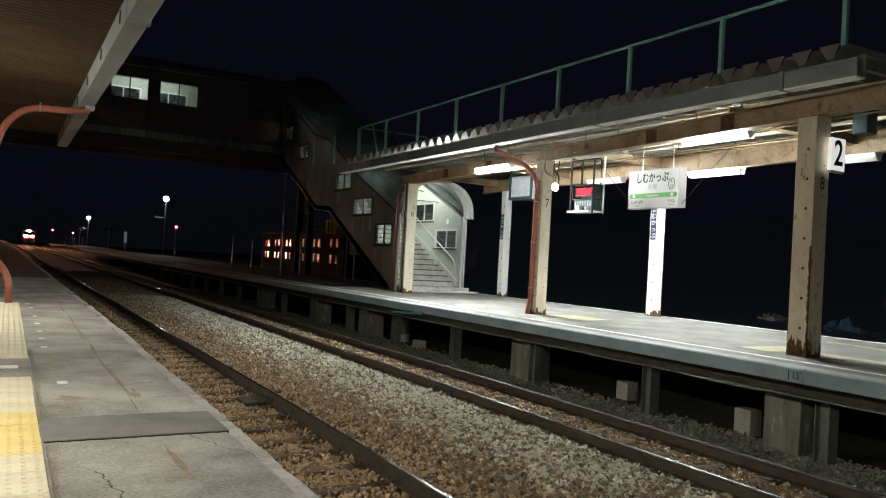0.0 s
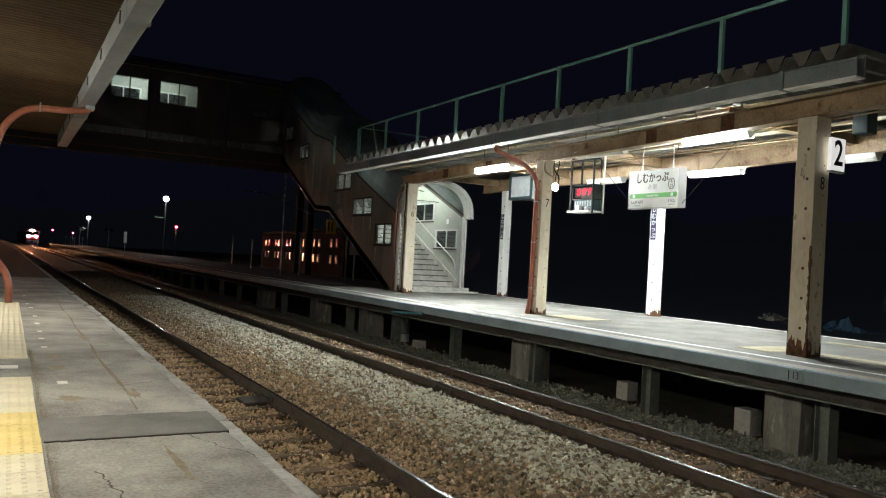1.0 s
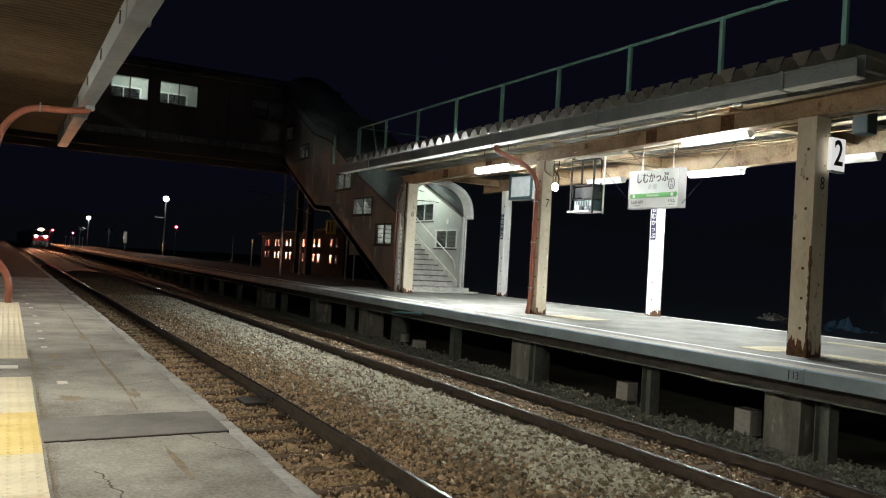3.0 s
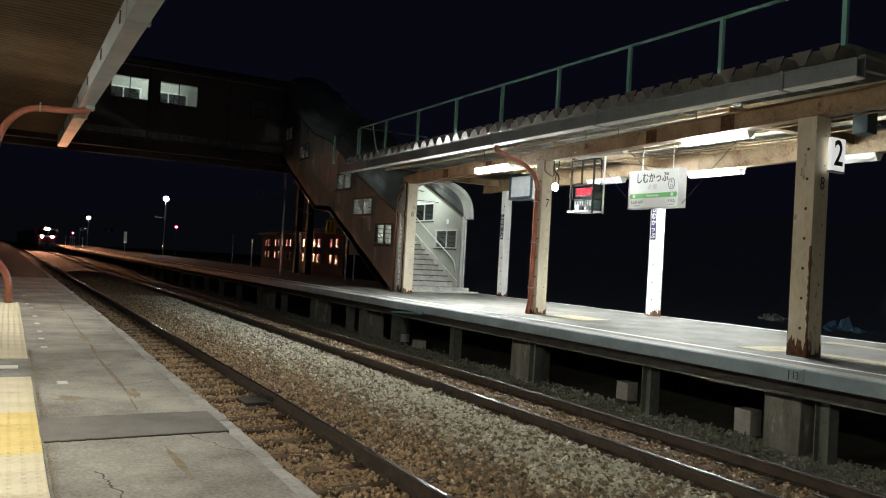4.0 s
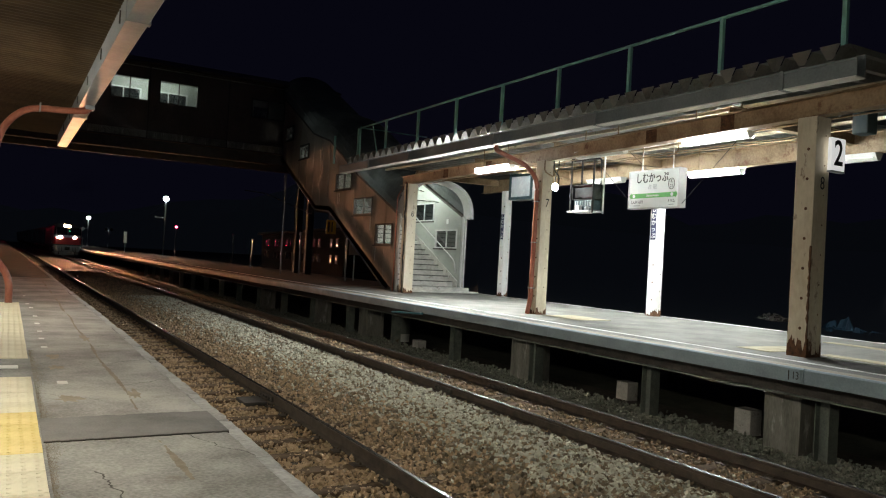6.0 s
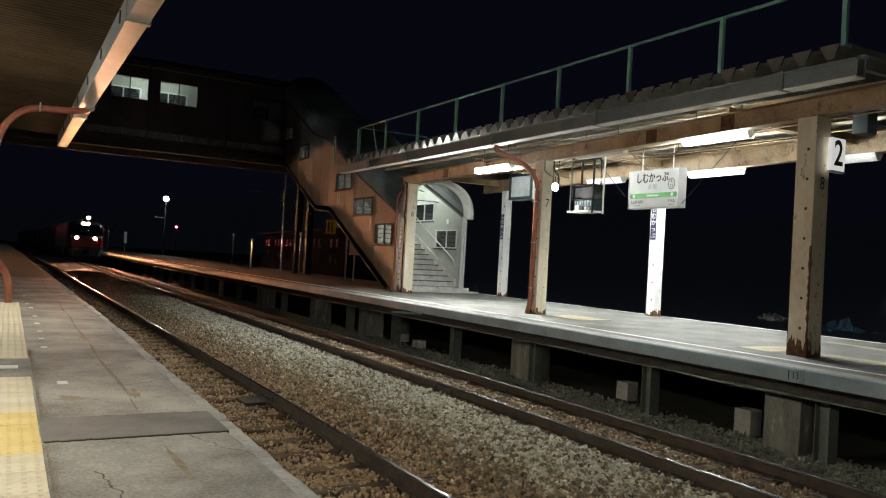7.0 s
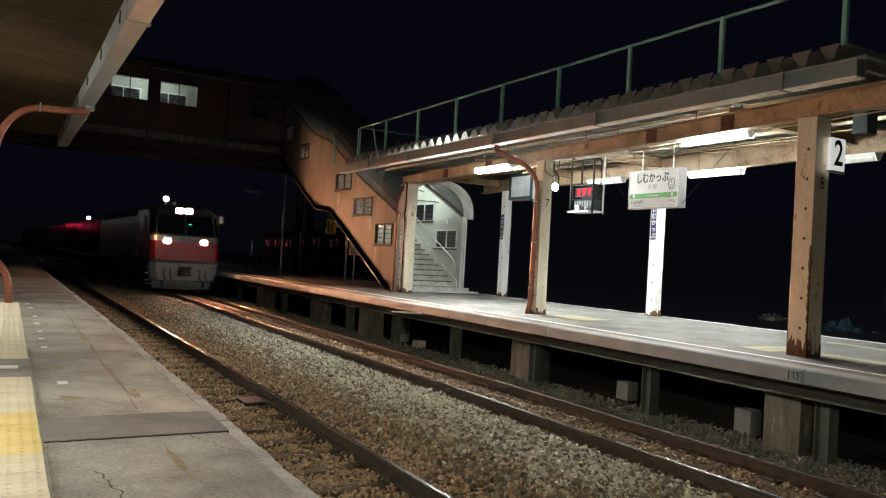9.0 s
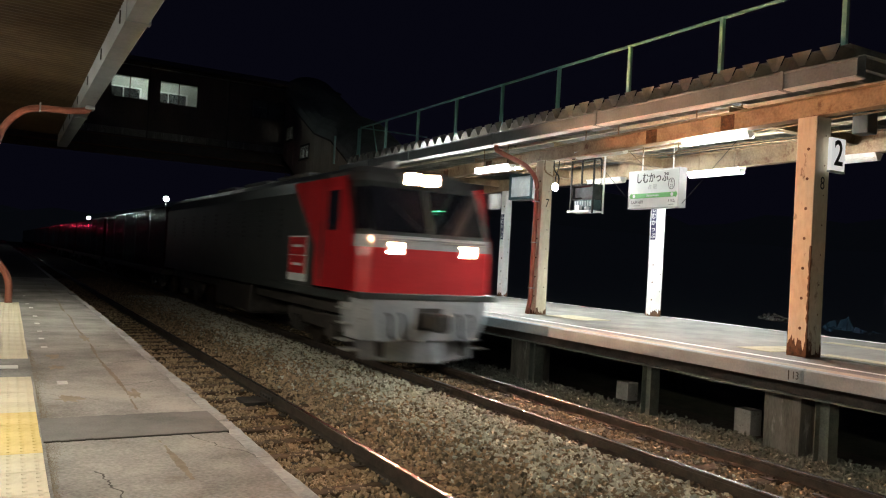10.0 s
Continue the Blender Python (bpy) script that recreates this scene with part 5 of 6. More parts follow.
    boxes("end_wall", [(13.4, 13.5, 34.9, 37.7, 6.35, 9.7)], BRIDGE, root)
    for x in (4.9, 8.3):
        boxes("wall_rib", [(x, x + 0.05, 34.88, 34.899, 6.5, 9.7)], DARK_TRIM, root)
    for x, y in ((12.7, 36.3), (-2.0, 36.3)):
        for s in (-0.8, 0.8):
            boxes("column", [(x - 0.15, x + 0.15, y + s - 0.15, y + s + 0.15, PLAT, 6.5)], BLACK, root, bevel=0.01)
    l = thing("bridge_lamp", "fluorescent strip lamp in the footbridge", "lamp")
    boxes("housing", [(4.0, 6.4, 36.23, 36.38, 9.47, 9.549)], WHITE_STEEL, l)
    rods("tube", [((4.05, 36.3, 9.45), (6.35, 36.3, 9.45), 0.018)], BRIDGE_TUBE, l)


# ---- posts, lamps and signals ----
def yard_lamp(x, y, top, glow_r):
    root = thing("yard_lamp", "tall platform lamp post with a glowing white head", "street lamp", group="yard lamps")
    rods("post", [((x, y, PLAT - 0.1), (x, y, top - 0.05), 0.06)], GUTTER, root)
    bm = bmesh.new()
    ball(bm, (x, y, top), glow_r, 12, 0.9)
    part("head", bm, SODIUM, root, "glowing white lamp head")
    rods("arm", [((x, y, top - 1.9), (x - 0.9, y, top - 1.85), 0.03)], GUTTER, root)


def signal(x, y, z, lens, label, base):
    root = thing("railway_signal", label, "signal", group="red signals")
    rods("post", [((x, y, base), (x, y, z), 0.05)], GUTTER, root)
    boxes("hood", [(x - lens * 1.5, x + lens * 1.5, y + 0.02, y + 0.2, z - lens * 1.2, z + lens * 1.5)], BLACK, root)
    bm = bmesh.new()
    rod(bm, (x, y - 0.02, z), (x, y + 0.02, z), lens, 14)
    part("lens", bm, RED_SIGNAL, root, "glowing red lens")


def build_far_things():
    yard_lamp(13.3, 78.9, 6.5, 0.26)
    yard_lamp(12.3, 150, 6.0, 0.32)
    signal(13.9, 76.0, 3.72, 0.10, "low red platform signal on a thin post", PLAT)
    signal(9.9, 150, 3.1, 0.12, "distant red signal beside the line", -0.3)
    signal(-2.6, 156, 4.6, 0.17, "red signal beside the near line beyond the platform", -0.4)
    yard_lamp(-2.0, 93, 5.3, 0.13)
    signal(9.6, 215, 4.0, 0.2, "distant red signal at the end of the yard", -0.3)
    for x, y, top in ((10.6, 33.1, 5.4), (11.8, 34.1, 2.9), (12.05, 29.1, 2.85), (14.6, 57.3, 3.0), (12.6, 45.0, 2.6)):
        p = thing("fence_post", "thin bare steel post on the far platform", "post", group="platform posts")
        rods("post", [((x, y, PLAT - 0.05), (x, y, top), 0.035)], POLE_STEEL, p)
        boxes("cap", [(x - 0.05, x + 0.05, y - 0.05, y + 0.05, top - 0.12, top + 0.02)], POLE_STEEL, p, bevel=0.01)
    w = thing("overhead_bracket", "curved bracket arm on a platform post", "bracket")
    piped("arm", rounded([(8.8, 33.1, 4.55), (9.8, 33.1, 4.5), (10.4, 33.1, 4.25), (11.9, 33.1, 3.75)], 0.4), 0.02, POLE_STEEL, w)
    y = thing("hanging_yellow_sign", "yellow notice board hanging under the stairway", "sign")
    boxes("panel", [(11.08, 11.5, 29.0, 29.03, 2.80, 3.36)], YELLOW_SIGN, y, bevel=0.004)
    boxes("writing", [(11.15, 11.22, 28.992, 28.999, 2.88, 3.28), (11.3, 11.36, 28.992, 28.999, 2.88, 3.28)], INK, y)
    rods("hanger", [((11.15, 29.02, 3.35), (11.15, 29.02, 3.9), 0.008), ((11.43, 29.02, 3.35), (11.43, 29.02, 3.9), 0.008)], BLACK, y)
    n = thing("notice_board", "pale notice board on a post beside the stairway", "sign")
    boxes("panel", [(12.4, 12.9, 29.6, 29.64, 2.0, 2.6)], PANEL, n, bevel=0.004)
    rods("post", [((12.65, 29.65, PLAT), (12.65, 29.65, 2.6), 0.03)], GUTTER, n)
    # paired diamond markers on arms beyond the platform end
    for x, z in ((15.75, 4.1), (11.05, 4.0)):
        dm = thing("diamond_marker", "pair of small white diamond plates on a post", "sign", group="diamond markers")
        for o in (-0.45, 0.45):
            bm = bmesh.new()
            ring = [bm.verts.new((x + o + a, 150, z + b)) for a, b in ((-0.36, 0), (0, -0.36), (0.36, 0), (0, 0.36))]
            bm.faces.new(ring)
            bmesh.ops.solidify(bm, geom=bm.faces[:], thickness=0.02)
            part("diamond", bm, SIGN_WHITE, dm)
        rods("post", [((x, 150.06, PLAT - 0.2), (x, 150.06, z + 0.2), 0.04)], GUTTER, dm)
    # white marker posts along the far end
    for x, yy, h in ((8.7, 128, 1.5), (9.3, 128, 1.5), (9.9, 128, 1.4), (10.3, 120, 1.4)):
        m = thing("marker_post", "short white marker post at the platform end", "post", group="marker posts")
        rods("post", [((x + bend(yy), yy, PLAT - 0.05), (x + bend(yy), yy, PLAT + h), 0.05)], SIGN_WHITE, m)
        boxes("cap", [(x + bend(yy) - 0.09, x + bend(yy) + 0.09, yy - 0.05, yy + 0.05, PLAT + h - 0.25, PLAT + h)], SIGN_WHITE, m, bevel=0.01)
    lantern = thing("white_lantern", "short glowing white marker lamp", "lamp")
    rods("post", [((10.9, 88, PLAT - 0.1), (10.9, 88, PLAT + 1.0), 0.05)], GUTTER, lantern)
    boxes("body", [(10.75, 11.05, 87.9, 88.1, PLAT + 1.0, PLAT + 2.2)], SIGN_WHITE, lantern, bevel=0.03)
    # dark low building beyond the stairs, its windows towards the line
    h = thing("station_hut", "long low dark timber hut with rows of windows", "hut")
    boxes("wall", [(0.0, 5.0, 0.0, 27.0, -0.45, 3.35)], TAR_WOOD, h)
    boxes("roof", [(-0.35, 5.3, -0.4, 27.4, 3.35, 3.55)], TAR_WOOD, h, bevel=0.02)
    for k in range(6):
        for z in (1.35, 2.35):
            y = 1.2 + 4.4 * k
            w = boxes("window", [(-0.035, -0.001, y, y + 2.0, z, z + 0.62)], TAR_WOOD, h)
            boxes("pane", [(-0.05, -0.036, y + 0.06, y + 0.52, z + 0.05, z + 0.57)], OLD_GLASS, w)
            boxes("pane", [(-0.05, -0.036, y + 1.35, y + 1.82, z + 0.05, z + 0.57)], OLD_GLASS, w)
    h.location = (17.0, 41.4, 0)
    h.rotation_euler = (0, 0, math.radians(-6.4))


def build_near_lamps():
    for y in (-3.0, 4.5, 11.5):
        root = thing("platform_lamp", "warm fluorescent strip lamp under the near canopy", "lamp", group="near canopy lamps")
        boxes("housing", [(-1.75, -1.55, y - 0.65, y + 0.65, 3.65, 3.71)], WHITE_STEEL, root, bevel=0.01)
        for s in (-0.045, 0.045):
            rods("tube", [((-1.65 + s, y - 0.6, 3.625), (-1.65 + s, y + 0.6, 3.625), 0.0165)], NEAR_TUBE, root)
        for s in (-0.5, 0.5):
            rods("hanger", [((-1.65, y + s, 3.70), (-1.65, y + s, 4.5), 0.012)], CEIL, root)


# ---- train ----
def section(bm, rings, cap=True):
    """A body drawn through rings of equal length."""
    vs = [[bm.verts.new(p) for p in r] for r in rings]
    n = len(rings[0])
    for a, b in zip(vs, vs[1:]):
        for k in range(n):
            bm.faces.new((a[k], a[(k + 1) % n], b[(k + 1) % n], b[k]))
    if cap:
        bm.faces.new(vs[0][::-1])
        bm.faces.new(vs[-1])


def bogie(parent, y):
    bm = bmesh.new()
    for s in (-1, 1):
        box(bm, s * 0.98 - 0.08, s * 0.98 + 0.08, y - 1.7, y + 1.7, 0.48, 0.78, 0.03)
        for d in (-1.05, 1.05):
            box(bm, s * 1.0 - 0.1, s * 1.0 + 0.1, y + d - 0.18, y + d + 0.18, 0.28, 0.62, 0.03)
            rod(bm, (s * 1.0, y + d + 0.35, 0.35), (s * 1.0, y + d + 0.35, 0.8), 0.09, 10)
    box(bm, -0.9, 0.9, y - 0.25, y + 0.25, 0.45, 0.8)
    b = part("bogie", bm, UNDER, parent, "oily black bogie frame")
    for d in (-1.05, 1.05):
        for s in (-1, 1):
            bm = bmesh.new()
            rod(bm, (s * 0.50, y + d, 0.43), (s * 0.63, y + d, 0.43), 0.43, 28)
            rod(bm, (s * 0.47, y + d, 0.43), (s * 0.50, y + d, 0.43), 0.455, 28)
            rod(bm, (s * 0.63, y + d, 0.43), (s * 0.66, y + d, 0.43), 0.17, 16)
            part("wheel", bm, STEEL, b, "steel wheel")


def build_loco():
    root = thing("locomotive", "grey and red diesel freight locomotive with bright headlights", "locomotive")
    W = 1.45
    # main body behind the cab
    def ring(y, w, z0=1.25, top=3.72):
        return [(-w, y, z0), (w, y, z0), (w, y, 3.25), (w - 0.14, y, 3.52), (w - 0.5, y, top), (-w + 0.5, y, top), (-w + 0.14, y, 3.52), (-w, y, 3.25)]
    bm = bmesh.new()
    section(bm, [ring(2.2, W), ring(18.0, W)])
    part("body", bm, LOCO_GREY, root, "dark grey body")
    # cab: front face leans back above the lamp line
    cab = [(-0.02, 1.40, 1.36), (-0.02, 1.41, 2.02), (0.0, 1.405, 2.16), (0.05, 1.40, 2.38), (0.50, 1.33, 3.38), (0.75, 1.22, 3.58), (1.1, 0.95, 3.72)]
    def cab_ring(y0, w, z):
        return [(-w + 0.18, y0, z), (w - 0.18, y0, z), (w, y0 + 0.22, z), (W if z < 3.3 else w, 2.22, z), (-W if z < 3.3 else -w, 2.22, z), (-w, y0 + 0.22, z)]
    bm = bmesh.new()
    section(bm, [cab_ring(*c) for c in cab[:2]])
    part("cab_lower", bm, LOCO_RED, root, "glossy red cab front")
    bm = bmesh.new()
    section(bm, [cab_ring(*c) for c in cab[2:4]], cap=False)
    bmesh.ops.delete(bm, geom=[f for f in bm.faces if max(v.co.y for v in f.verts) < 0.2], context="FACES")
    part("cab_band", bm, LOCO_LIGHT, root, "light grey lamp band")
    bm = bmesh.new()
    section(bm, [cab_ring(*c) for c in cab[1:3]], cap=False)
    bmesh.ops.delete(bm, geom=[f for f in bm.faces if max(v.co.y for v in f.verts) < 0.2], context="FACES")
    part("cab_waist", bm, LOCO_RED, root)
    for z0, z1, paint, name in ((2.02, 2.16, LOCO_RED, "lamp_panel"), (2.16, 2.39, LOCO_LIGHT, "lamp_band")):
        bm = bmesh.new()
        wall_columns(bm, -0.015, 0.03, [-1.22, 1.22], lambda q: z0, lambda q: z1,
                     [(-0.92, -0.60, max(z0, 2.04), min(z1, 2.28)), (0.60, 0.92, max(z0, 2.04), min(z1, 2.28))], along="x")
        part(name, bm, paint, root, "red lower lamp panel" if z0 < 2.1 else "light grey band above the headlights")
    boxes("band_rail", [(-1.1, 1.1, -0.05, -0.016, 2.335, 2.36)], ALU, root, "thin bright rail under the windscreens", 0.006)
    bm = bmesh.new()
    section(bm, [cab_ring(*c) for c in cab[3:5]])
    part("cab_upper", bm, LOCO_GREY, root)
    bm = bmesh.new()
    section(bm, [cab_ring(*c) for c in cab[4:]])
    part("cab_roof", bm, LOCO_ROOF, root)
    # red side flash, tapering downwards
    for s in (-1, 1):
        x = s * (W + 0.004)
        bm = bmesh.new()
        vs = [bm.verts.new(p) for p in ((x, 0.26, 1.37), (x, 1.35, 1.37), (x, 3.6, 3.45), (x, 0.75, 3.45), (x, 0.32, 2.4))]
        bm.faces.new(vs)
        bmesh.ops.solidify(bm, geom=bm.faces[:], thickness=0.006)
        part("red_flash", bm, LOCO_RED, root, "red tapering cab side")
        boxes("side_window", [(min(x, x + s * 0.006), max(x, x + s * 0.006), 1.0, 1.55, 2.45, 3.2)], CAB_GLASS, root)
        boxes("door_line", [(min(x, x + s * 0.008), max(x, x + s * 0.008), 1.78, 1.80, 1.4, 3.3)], DARK_TRIM, root)
        rods("handrail", [((s * (W + 0.05), 1.72, 1.5), (s * (W + 0.05), 1.72, 2.6), 0.014), ((s * (W + 0.05), 2.4, 1.5), (s * (W + 0.05), 2.4, 2.6), 0.010)], LOCO_GREY, root)
        board = boxes("side_emblem", [(min(x, x + s * 0.01), max(x, x + s * 0.01), 2.62, 3.72, 1.40, 2.34)], SIGN_WHITE, root, "red and white emblem board")
        xx = s * (W + 0.016)
        boxes("emblem_field", [(min(xx, xx + s * 0.004), max(xx, xx + s * 0.004), 2.65, 3.69, 1.56, 1.925), (min(xx, xx + s * 0.004), max(xx, xx + s * 0.004), 2.65, 3.69, 1.945, 2.31)], LOCO_RED, board)
        for z in (2.10, 1.72):
            boxes("emblem_writing", [(min(xx, xx + s * 0.008), max(xx, xx + s * 0.008), 2.85, 3.45, z, z + 0.055)], SIGN_WHITE, board)
        boxes("sill", [(min(s * 1.40, s * 1.47), max(s * 1.40, s * 1.47), 0.4, 18.0, 1.16, 1.32)], LOCO_GREY, root)
        for k in range(9):
            y = 4.4 + 1.5 * k
            boxes("louvre", [(min(x, x + s * 0.02), max(x, x + s * 0.02), y, y + 1.1, z, z + 0.05) for z in (2.3, 2.42, 2.54, 2.66, 2.78, 2.9)], LOCO_GREY, root)
        for z in (0.45, 0.75, 1.02):
            boxes("cab_step", [(min(s * 1.3, s * 1.48), max(s * 1.3, s * 1.48), 0.45, 0.80, z, z + 0.03)], ALU, root)
    # windscreens, leaning back on the upper cab
    def slab(x0, x1, z0, z1, out):
        bm = bmesh.new()
        def yy(z):
            return 0.05 + (z - 2.38) * 0.45 - out
        v = [bm.verts.new((x, yy(z) + d, z)) for d in (0, 0.03) for x, z in ((x0, z0), (x1, z0), (x1, z1), (x0, z1))]
        for f in ((0, 1, 2, 3), (7, 6, 5, 4), (0, 4, 5, 1), (1, 5, 6, 2), (2, 6, 7, 3), (3, 7, 4, 0)):
            bm.faces.new([v[i] for i in f])
        return bm
    for x0, x1 in ((-1.16, -0.05), (0.05, 1.16)):
        part("windscreen", slab(x0, x1, 2.46, 3.28, 0.012), CAB_GLASS, root, "dark raked windscreen")
    part("centre_bar", slab(-0.045, 0.045, 2.42, 3.34, 0.02), LOCO_GREY, root)
    for s in (-1, 1):
        bm = bmesh.new()
        rod(bm, (s * 0.15, -0.01, 2.42), (s * 0.75, 0.30, 3.0), 0.012, 6)
        part("wiper", bm, BLACK, root)
        # corner windows
        bm = bmesh.new()
        v = [bm.verts.new(p) for p in ((s * 1.235, 0.06, 2.48), (s * 1.415, 0.27, 2.48), (s * 1.36, 0.62, 3.25), (s * 1.18, 0.42, 3.25))]
        bm.faces.new(v)
        bmesh.ops.solidify(bm, geom=bm.faces[:], thickness=0.01)
        part("corner_window", bm, CAB_GLASS, root)
        # pale plate on one side only stands in for bright reflections there
        if s > 0:
            boxes("glint_plate", [(min(s * 1.42, s * 1.56), max(s * 1.42, s * 1.56), 0.25, 0.30, 3.05, 3.35)], ALU, root)
        # headlights, set deep in their housings
        c = s * 0.76
        h = boxes("headlight", [(c - 0.16, c - 0.12, -0.03, 0.22, 2.04, 2.28), (c + 0.12, c + 0.16, -0.03, 0.22, 2.04, 2.28),
                                (c - 0.12, c + 0.12, -0.03, 0.22, 2.04, 2.06), (c - 0.12, c + 0.12, -0.03, 0.22, 2.26, 2.28)], LAMP_METAL, root, "square headlight housing")
        # a wide-angle lens round an added dark tube whose deep burner makes the beam
        boxes("lens", [(c - 0.118, c - 0.075, 0.20, 0.215, 2.062, 2.258), (c + 0.075, c + 0.118, 0.20, 0.215, 2.062, 2.258),
                       (c - 0.075, c + 0.075, 0.20, 0.215, 2.062, 2.095), (c - 0.075, c + 0.075, 0.20, 0.215, 2.225, 2.258)], HEADLIGHT, h, "glowing warm white lens")
        boxes("beam_tube", [(c - 0.085, c - 0.076, 0.216, 0.87, 2.085, 2.235), (c + 0.076, c + 0.085, 0.216, 0.87, 2.085, 2.235),
                                 (c - 0.076, c + 0.076, 0.216, 0.87, 2.085, 2.094), (c - 0.076, c + 0.076, 0.216, 0.87, 2.226, 2.235)], BLACK, h)
        boxes("burner", [(c - 0.074, c + 0.074, 0.84, 0.85, 2.096, 2.224)], BEAM, h, "added glowing panel deep in the headlight that makes the beam")
        c = s * 0.19 - 0.06
        hh = boxes("headlight", [(c - 0.16, c - 0.13, 0.42, 0.80, 3.36, 3.60), (c + 0.13, c + 0.16, 0.42, 0.80, 3.36, 3.60),
                                 (c - 0.13, c + 0.13, 0.42, 0.80, 3.36, 3.38), (c - 0.13, c + 0.13, 0.42, 0.80, 3.58, 3.60)], LAMP_METAL, root, "roof headlight housing")
        boxes("lens", [(c - 0.128, c + 0.128, 0.50, 0.515, 3.382, 3.578)], HEADLIGHT, hh, "glowing warm white lens")
        rods("handrail", [((s * 1.1, -0.06, 2.30), (s * 0.2, -0.06, 2.30), 0.012)], ALU, root)
    boxes("cab_led", [(0.12, 0.17, 0.20, 0.21, 2.895, 2.91), (0.21, 0.26, 0.20, 0.21, 2.895, 2.91)], GREEN_LED, root)
    # skirt, coupler and snow plough
    bm = bmesh.new()
    sk = []
    for z, w, y in ((0.50, 1.28, 0.02), (0.9, 1.38, -0.02), (1.24, 1.41, -0.03)):
        sk.append([(-w + 0.25, y, z), (w - 0.25, y, z), (w, y + 0.25, z), (w, 0.85, z), (-w, 0.85, z), (-w, y + 0.25, z)])
    section(bm, sk)
    part("skirt", bm, LOCO_LIGHT, root, "light grey front skirt")
    boxes("buffer_beam", [(-1.40, 1.40, -0.06, 0.4, 1.24, 1.36)], LOCO_GREY, root, bevel=0.02)
    bm = bmesh.new()
    box(bm, -0.16, 0.16, -0.55, 0.1, 0.74, 1.02, 0.04)
    box(bm, -0.24, 0.02, -0.75, -0.5, 0.72, 1.04, 0.05)
    part("coupler", bm, UNDER, root, "black knuckle coupler")
    # flat dark plate stands in for the shaded opening behind the coupler
    boxes("recess_shade_plate", [(-0.27, 0.27, -0.035, -0.02, 0.70, 1.10)], UNDER, root)
    for s in (-0.85, -0.6, 0.6, 0.85):
        piped("hose", rounded([(s, 0.0, 1.0), (s, -0.16, 0.95), (s, -0.18, 0.62), (s + 0.1, -0.1, 0.55)], 0.1), 0.024, BLACK, root, seg=8)
    bm = bmesh.new()
    v = [bm.verts.new(p) for p in ((-1.2, 0.35, 0.14), (0, -0.25, 0.12), (1.2, 0.35, 0.14), (-1.25, 0.5, 0.46), (0, 0.0, 0.48), (1.25, 0.5, 0.46))]
    for f in ((0, 1, 4, 3), (1, 2, 5, 4)):
        bm.faces.new([v[i] for i in f])
    bmesh.ops.solidify(bm, geom=bm.faces[:], thickness=0.03)
    part("snow_plough", bm, LOCO_LIGHT, root, "grey snow plough")
    for s in (-0.85, 0.85):
        boxes("plough_bracket", [(s - 0.05, s + 0.05, 0.15, 0.8, 0.2, 0.55)], UNDER, root)
    for s in (-1, 1):
        boxes("side_step", [(min(s * 1.2, s * 1.5), max(s * 1.2, s * 1.5), 0.3, 0.6, 0.30, 0.33)], ALU, root)
    boxes("fuel_tank", [(-1.25, 1.25, 7.2, 10.8, 0.35, 1.15)], UNDER, root, bevel=0.08)
    boxes("frame", [(-1.1, 1.1, 0.8, 17.9, 0.85, 1.22)], UNDER, root)
    for y in (3.0, 15.2):
        bogie(root, y)
    for y in (5.5, 8.6, 11.7):
        boxes("roof_fan", [(-0.9, 0.9, y - 1.1, y + 1.1, 3.71, 3.84)], LOCO_ROOF, root, bevel=0.04)
    boxes("roof_horn", [(-0.4, -0.3, 1.0, 1.5, 3.72, 3.86)], ALU, root)
    return root


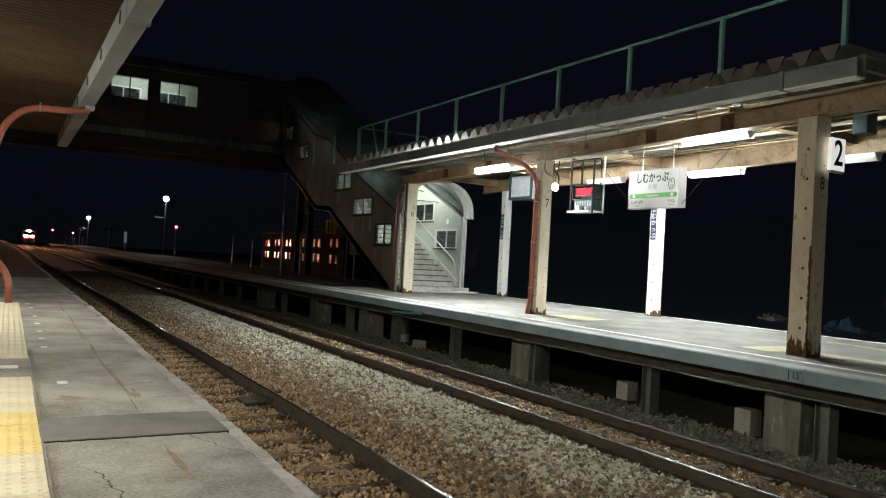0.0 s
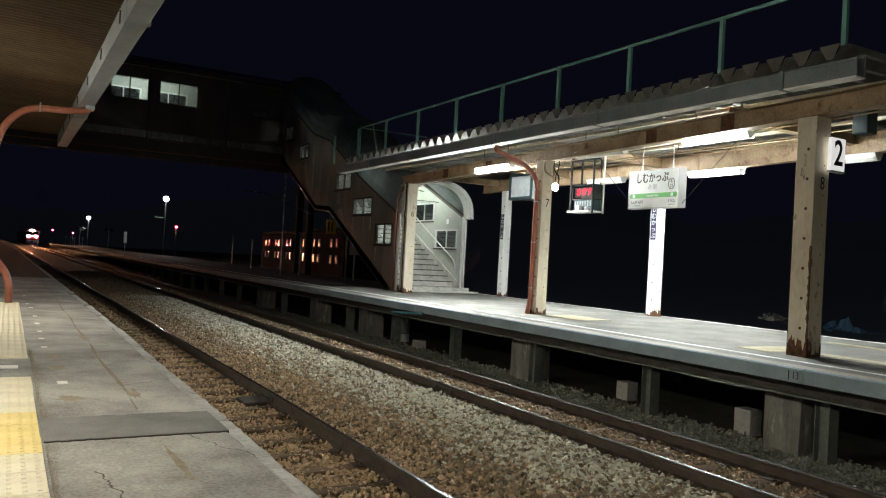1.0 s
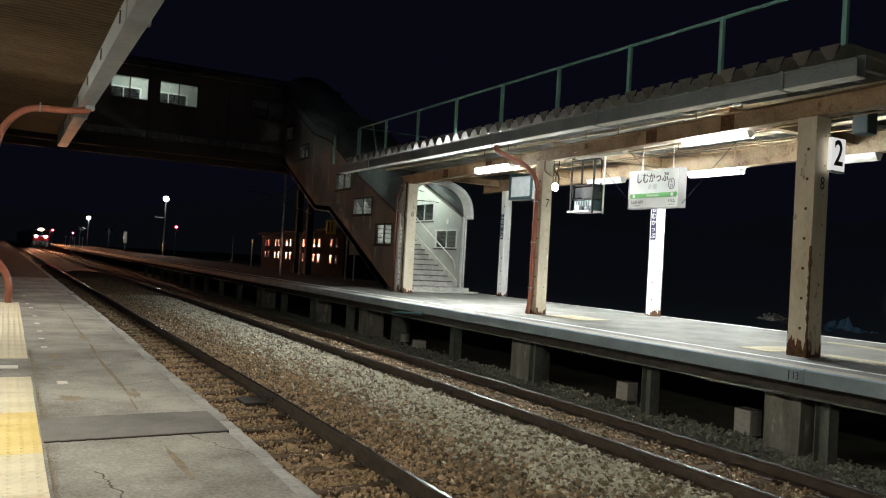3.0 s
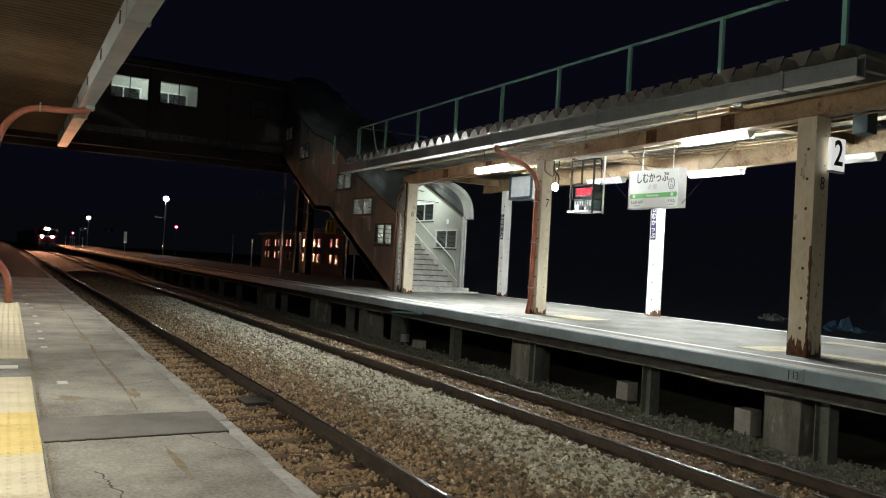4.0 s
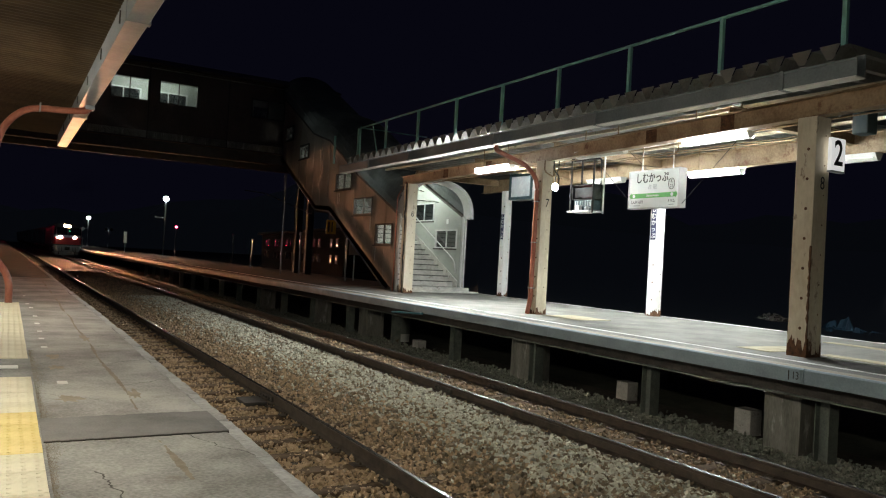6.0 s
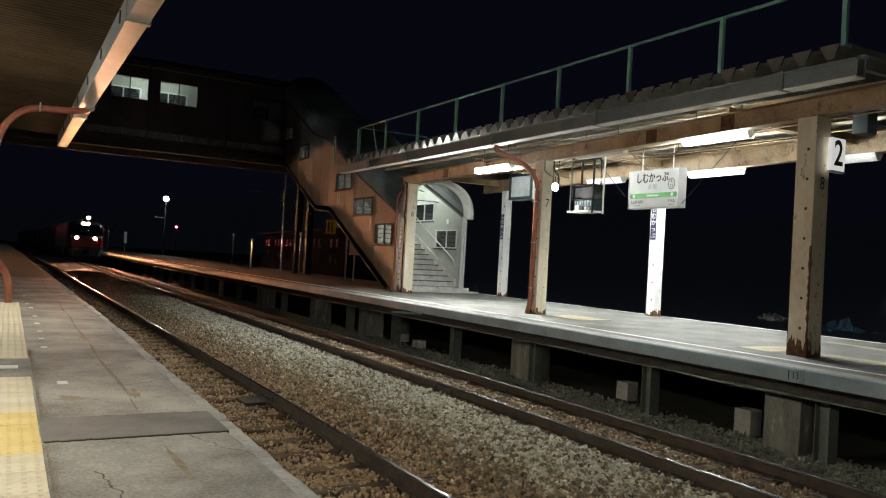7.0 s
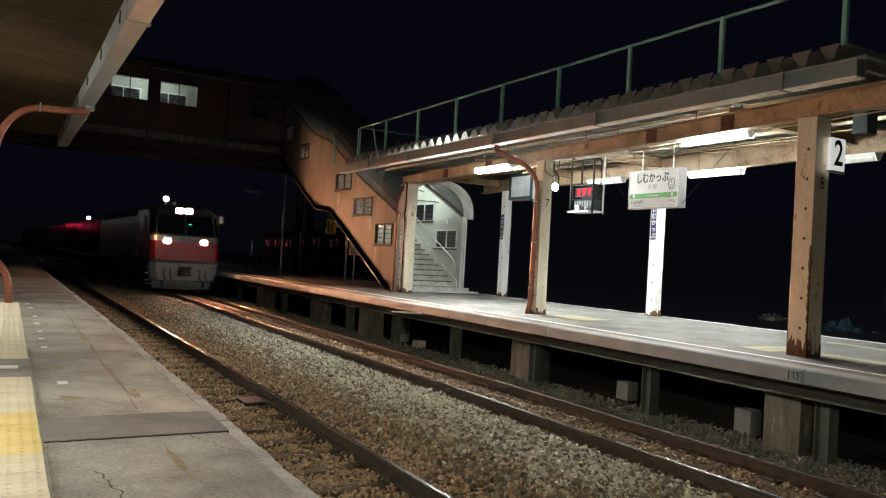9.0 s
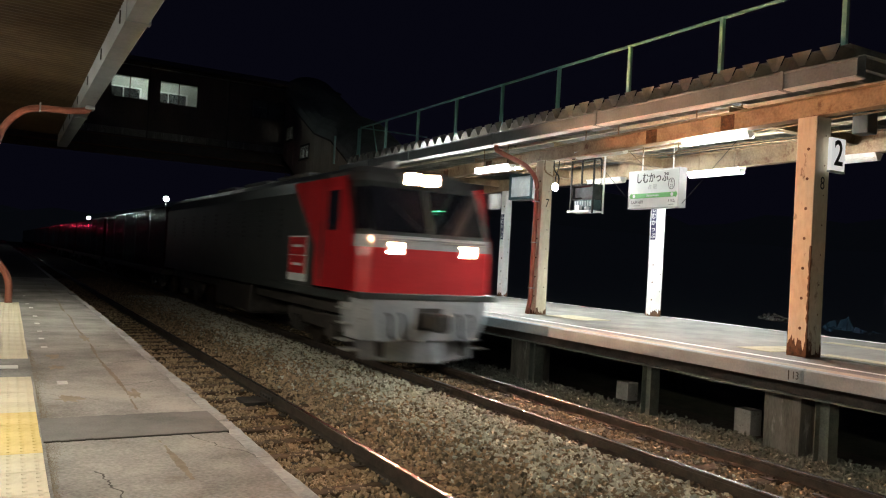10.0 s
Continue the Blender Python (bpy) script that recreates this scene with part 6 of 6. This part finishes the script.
def build_wagon():
    root = thing("container_wagon", "flat freight wagon loaded with five containers", "freight wagon", group="freight wagons")
    boxes("underframe", [(-1.3, 1.3, 0.3, 19.9, 0.80, 1.02), (-0.3, 0.3, 0.3, 19.9, 0.5, 0.8)], UNDER, root, bevel=0.02)
    for y in (2.6, 17.6):
        bogie(root, y)
    for k in range(5):
        y = 0.55 + 3.86 * k
        m = BOX_GREY if k in (2,) else BOX_RED
        wave = [(1.22, y), (1.22, y + 0.15)]
        for j in range(8):
            a = y + 0.15 + 0.42 * j
            wave += [(1.19, a + 0.04), (1.19, a + 0.20), (1.22, a + 0.24), (1.22, a + 0.40)]
        wave += [(1.22, y + 3.65)]
        plan = wave + [(-px, py) for px, py in reversed(wave)]
        bm = bmesh.new()
        section(bm, [[(px, py, z) for px, py in plan] for z in (1.03, 3.50)])
        part("container", bm, m, root, "dark ribbed freight container")
    return root


SPEED = 21.35
FRONT_END = 12.25
TRACK_X = 6.81


def track_pose(y):
    """A pose on the far track; the line's bend is rounded over a few metres."""
    s = 0.5 * ((y - 10.5) + math.sqrt((y - 10.5) ** 2 + 60))
    return pose(TRACK_X - 0.0098 * s, y, 0.002, 0, 0, 0.56 * 0.5 * (1 + (y - 10.5) / math.sqrt((y - 10.5) ** 2 + 60)))


def motions():
    times = [0.0, 1.0, 2.0, 3.0, 4.0, 5.0, 6.0, 7.0, 8.0, 9.0, 9.5, 10.0]
    for ob, back in TRAIN:
        walk(ob, [(t, track_pose(FRONT_END + SPEED * (SECONDS - t) + back)) for t in times])
    # the drum imitates LED switching: first words, second words, then its blank side
    rows, angle = [(0.0, 0)], 0
    for t in (0.70, 1.36, 3.64, 4.46, 5.60, 7.60, 8.76, 9.72):
        rows += [(t, angle), (t + 0.0334, angle - 60), (t + 0.0667, angle - 120)]
        angle -= 120
    rows.append((SECONDS, angle))
    walk(drum, [(t, pose(11.24, 13.33, 3.70, 0, a, 0)) for t, a in rows])


build_ground()
build_track("track_1", 2.827, "single railway track with timber sleepers and brown rails")
build_track("track_2", TRACK_X, "railway track with timber sleepers beside the island platform")
build_near_platform()
build_far_platform()
build_near_canopy()
build_far_canopy()
build_stairs()
build_bridge()
build_near_lamps()
drum = build_signs()
build_far_things()
build_ballast()

loco = build_loco()
wagon = build_wagon()
TRAIN = [(loco, 0.0), (wagon, 19.0)] + [(copy_thing(wagon, pose(TRACK_X, 60 + 21 * k, 0)), 19.0 + 20.5 * k) for k in range(1, 10)]
motions()
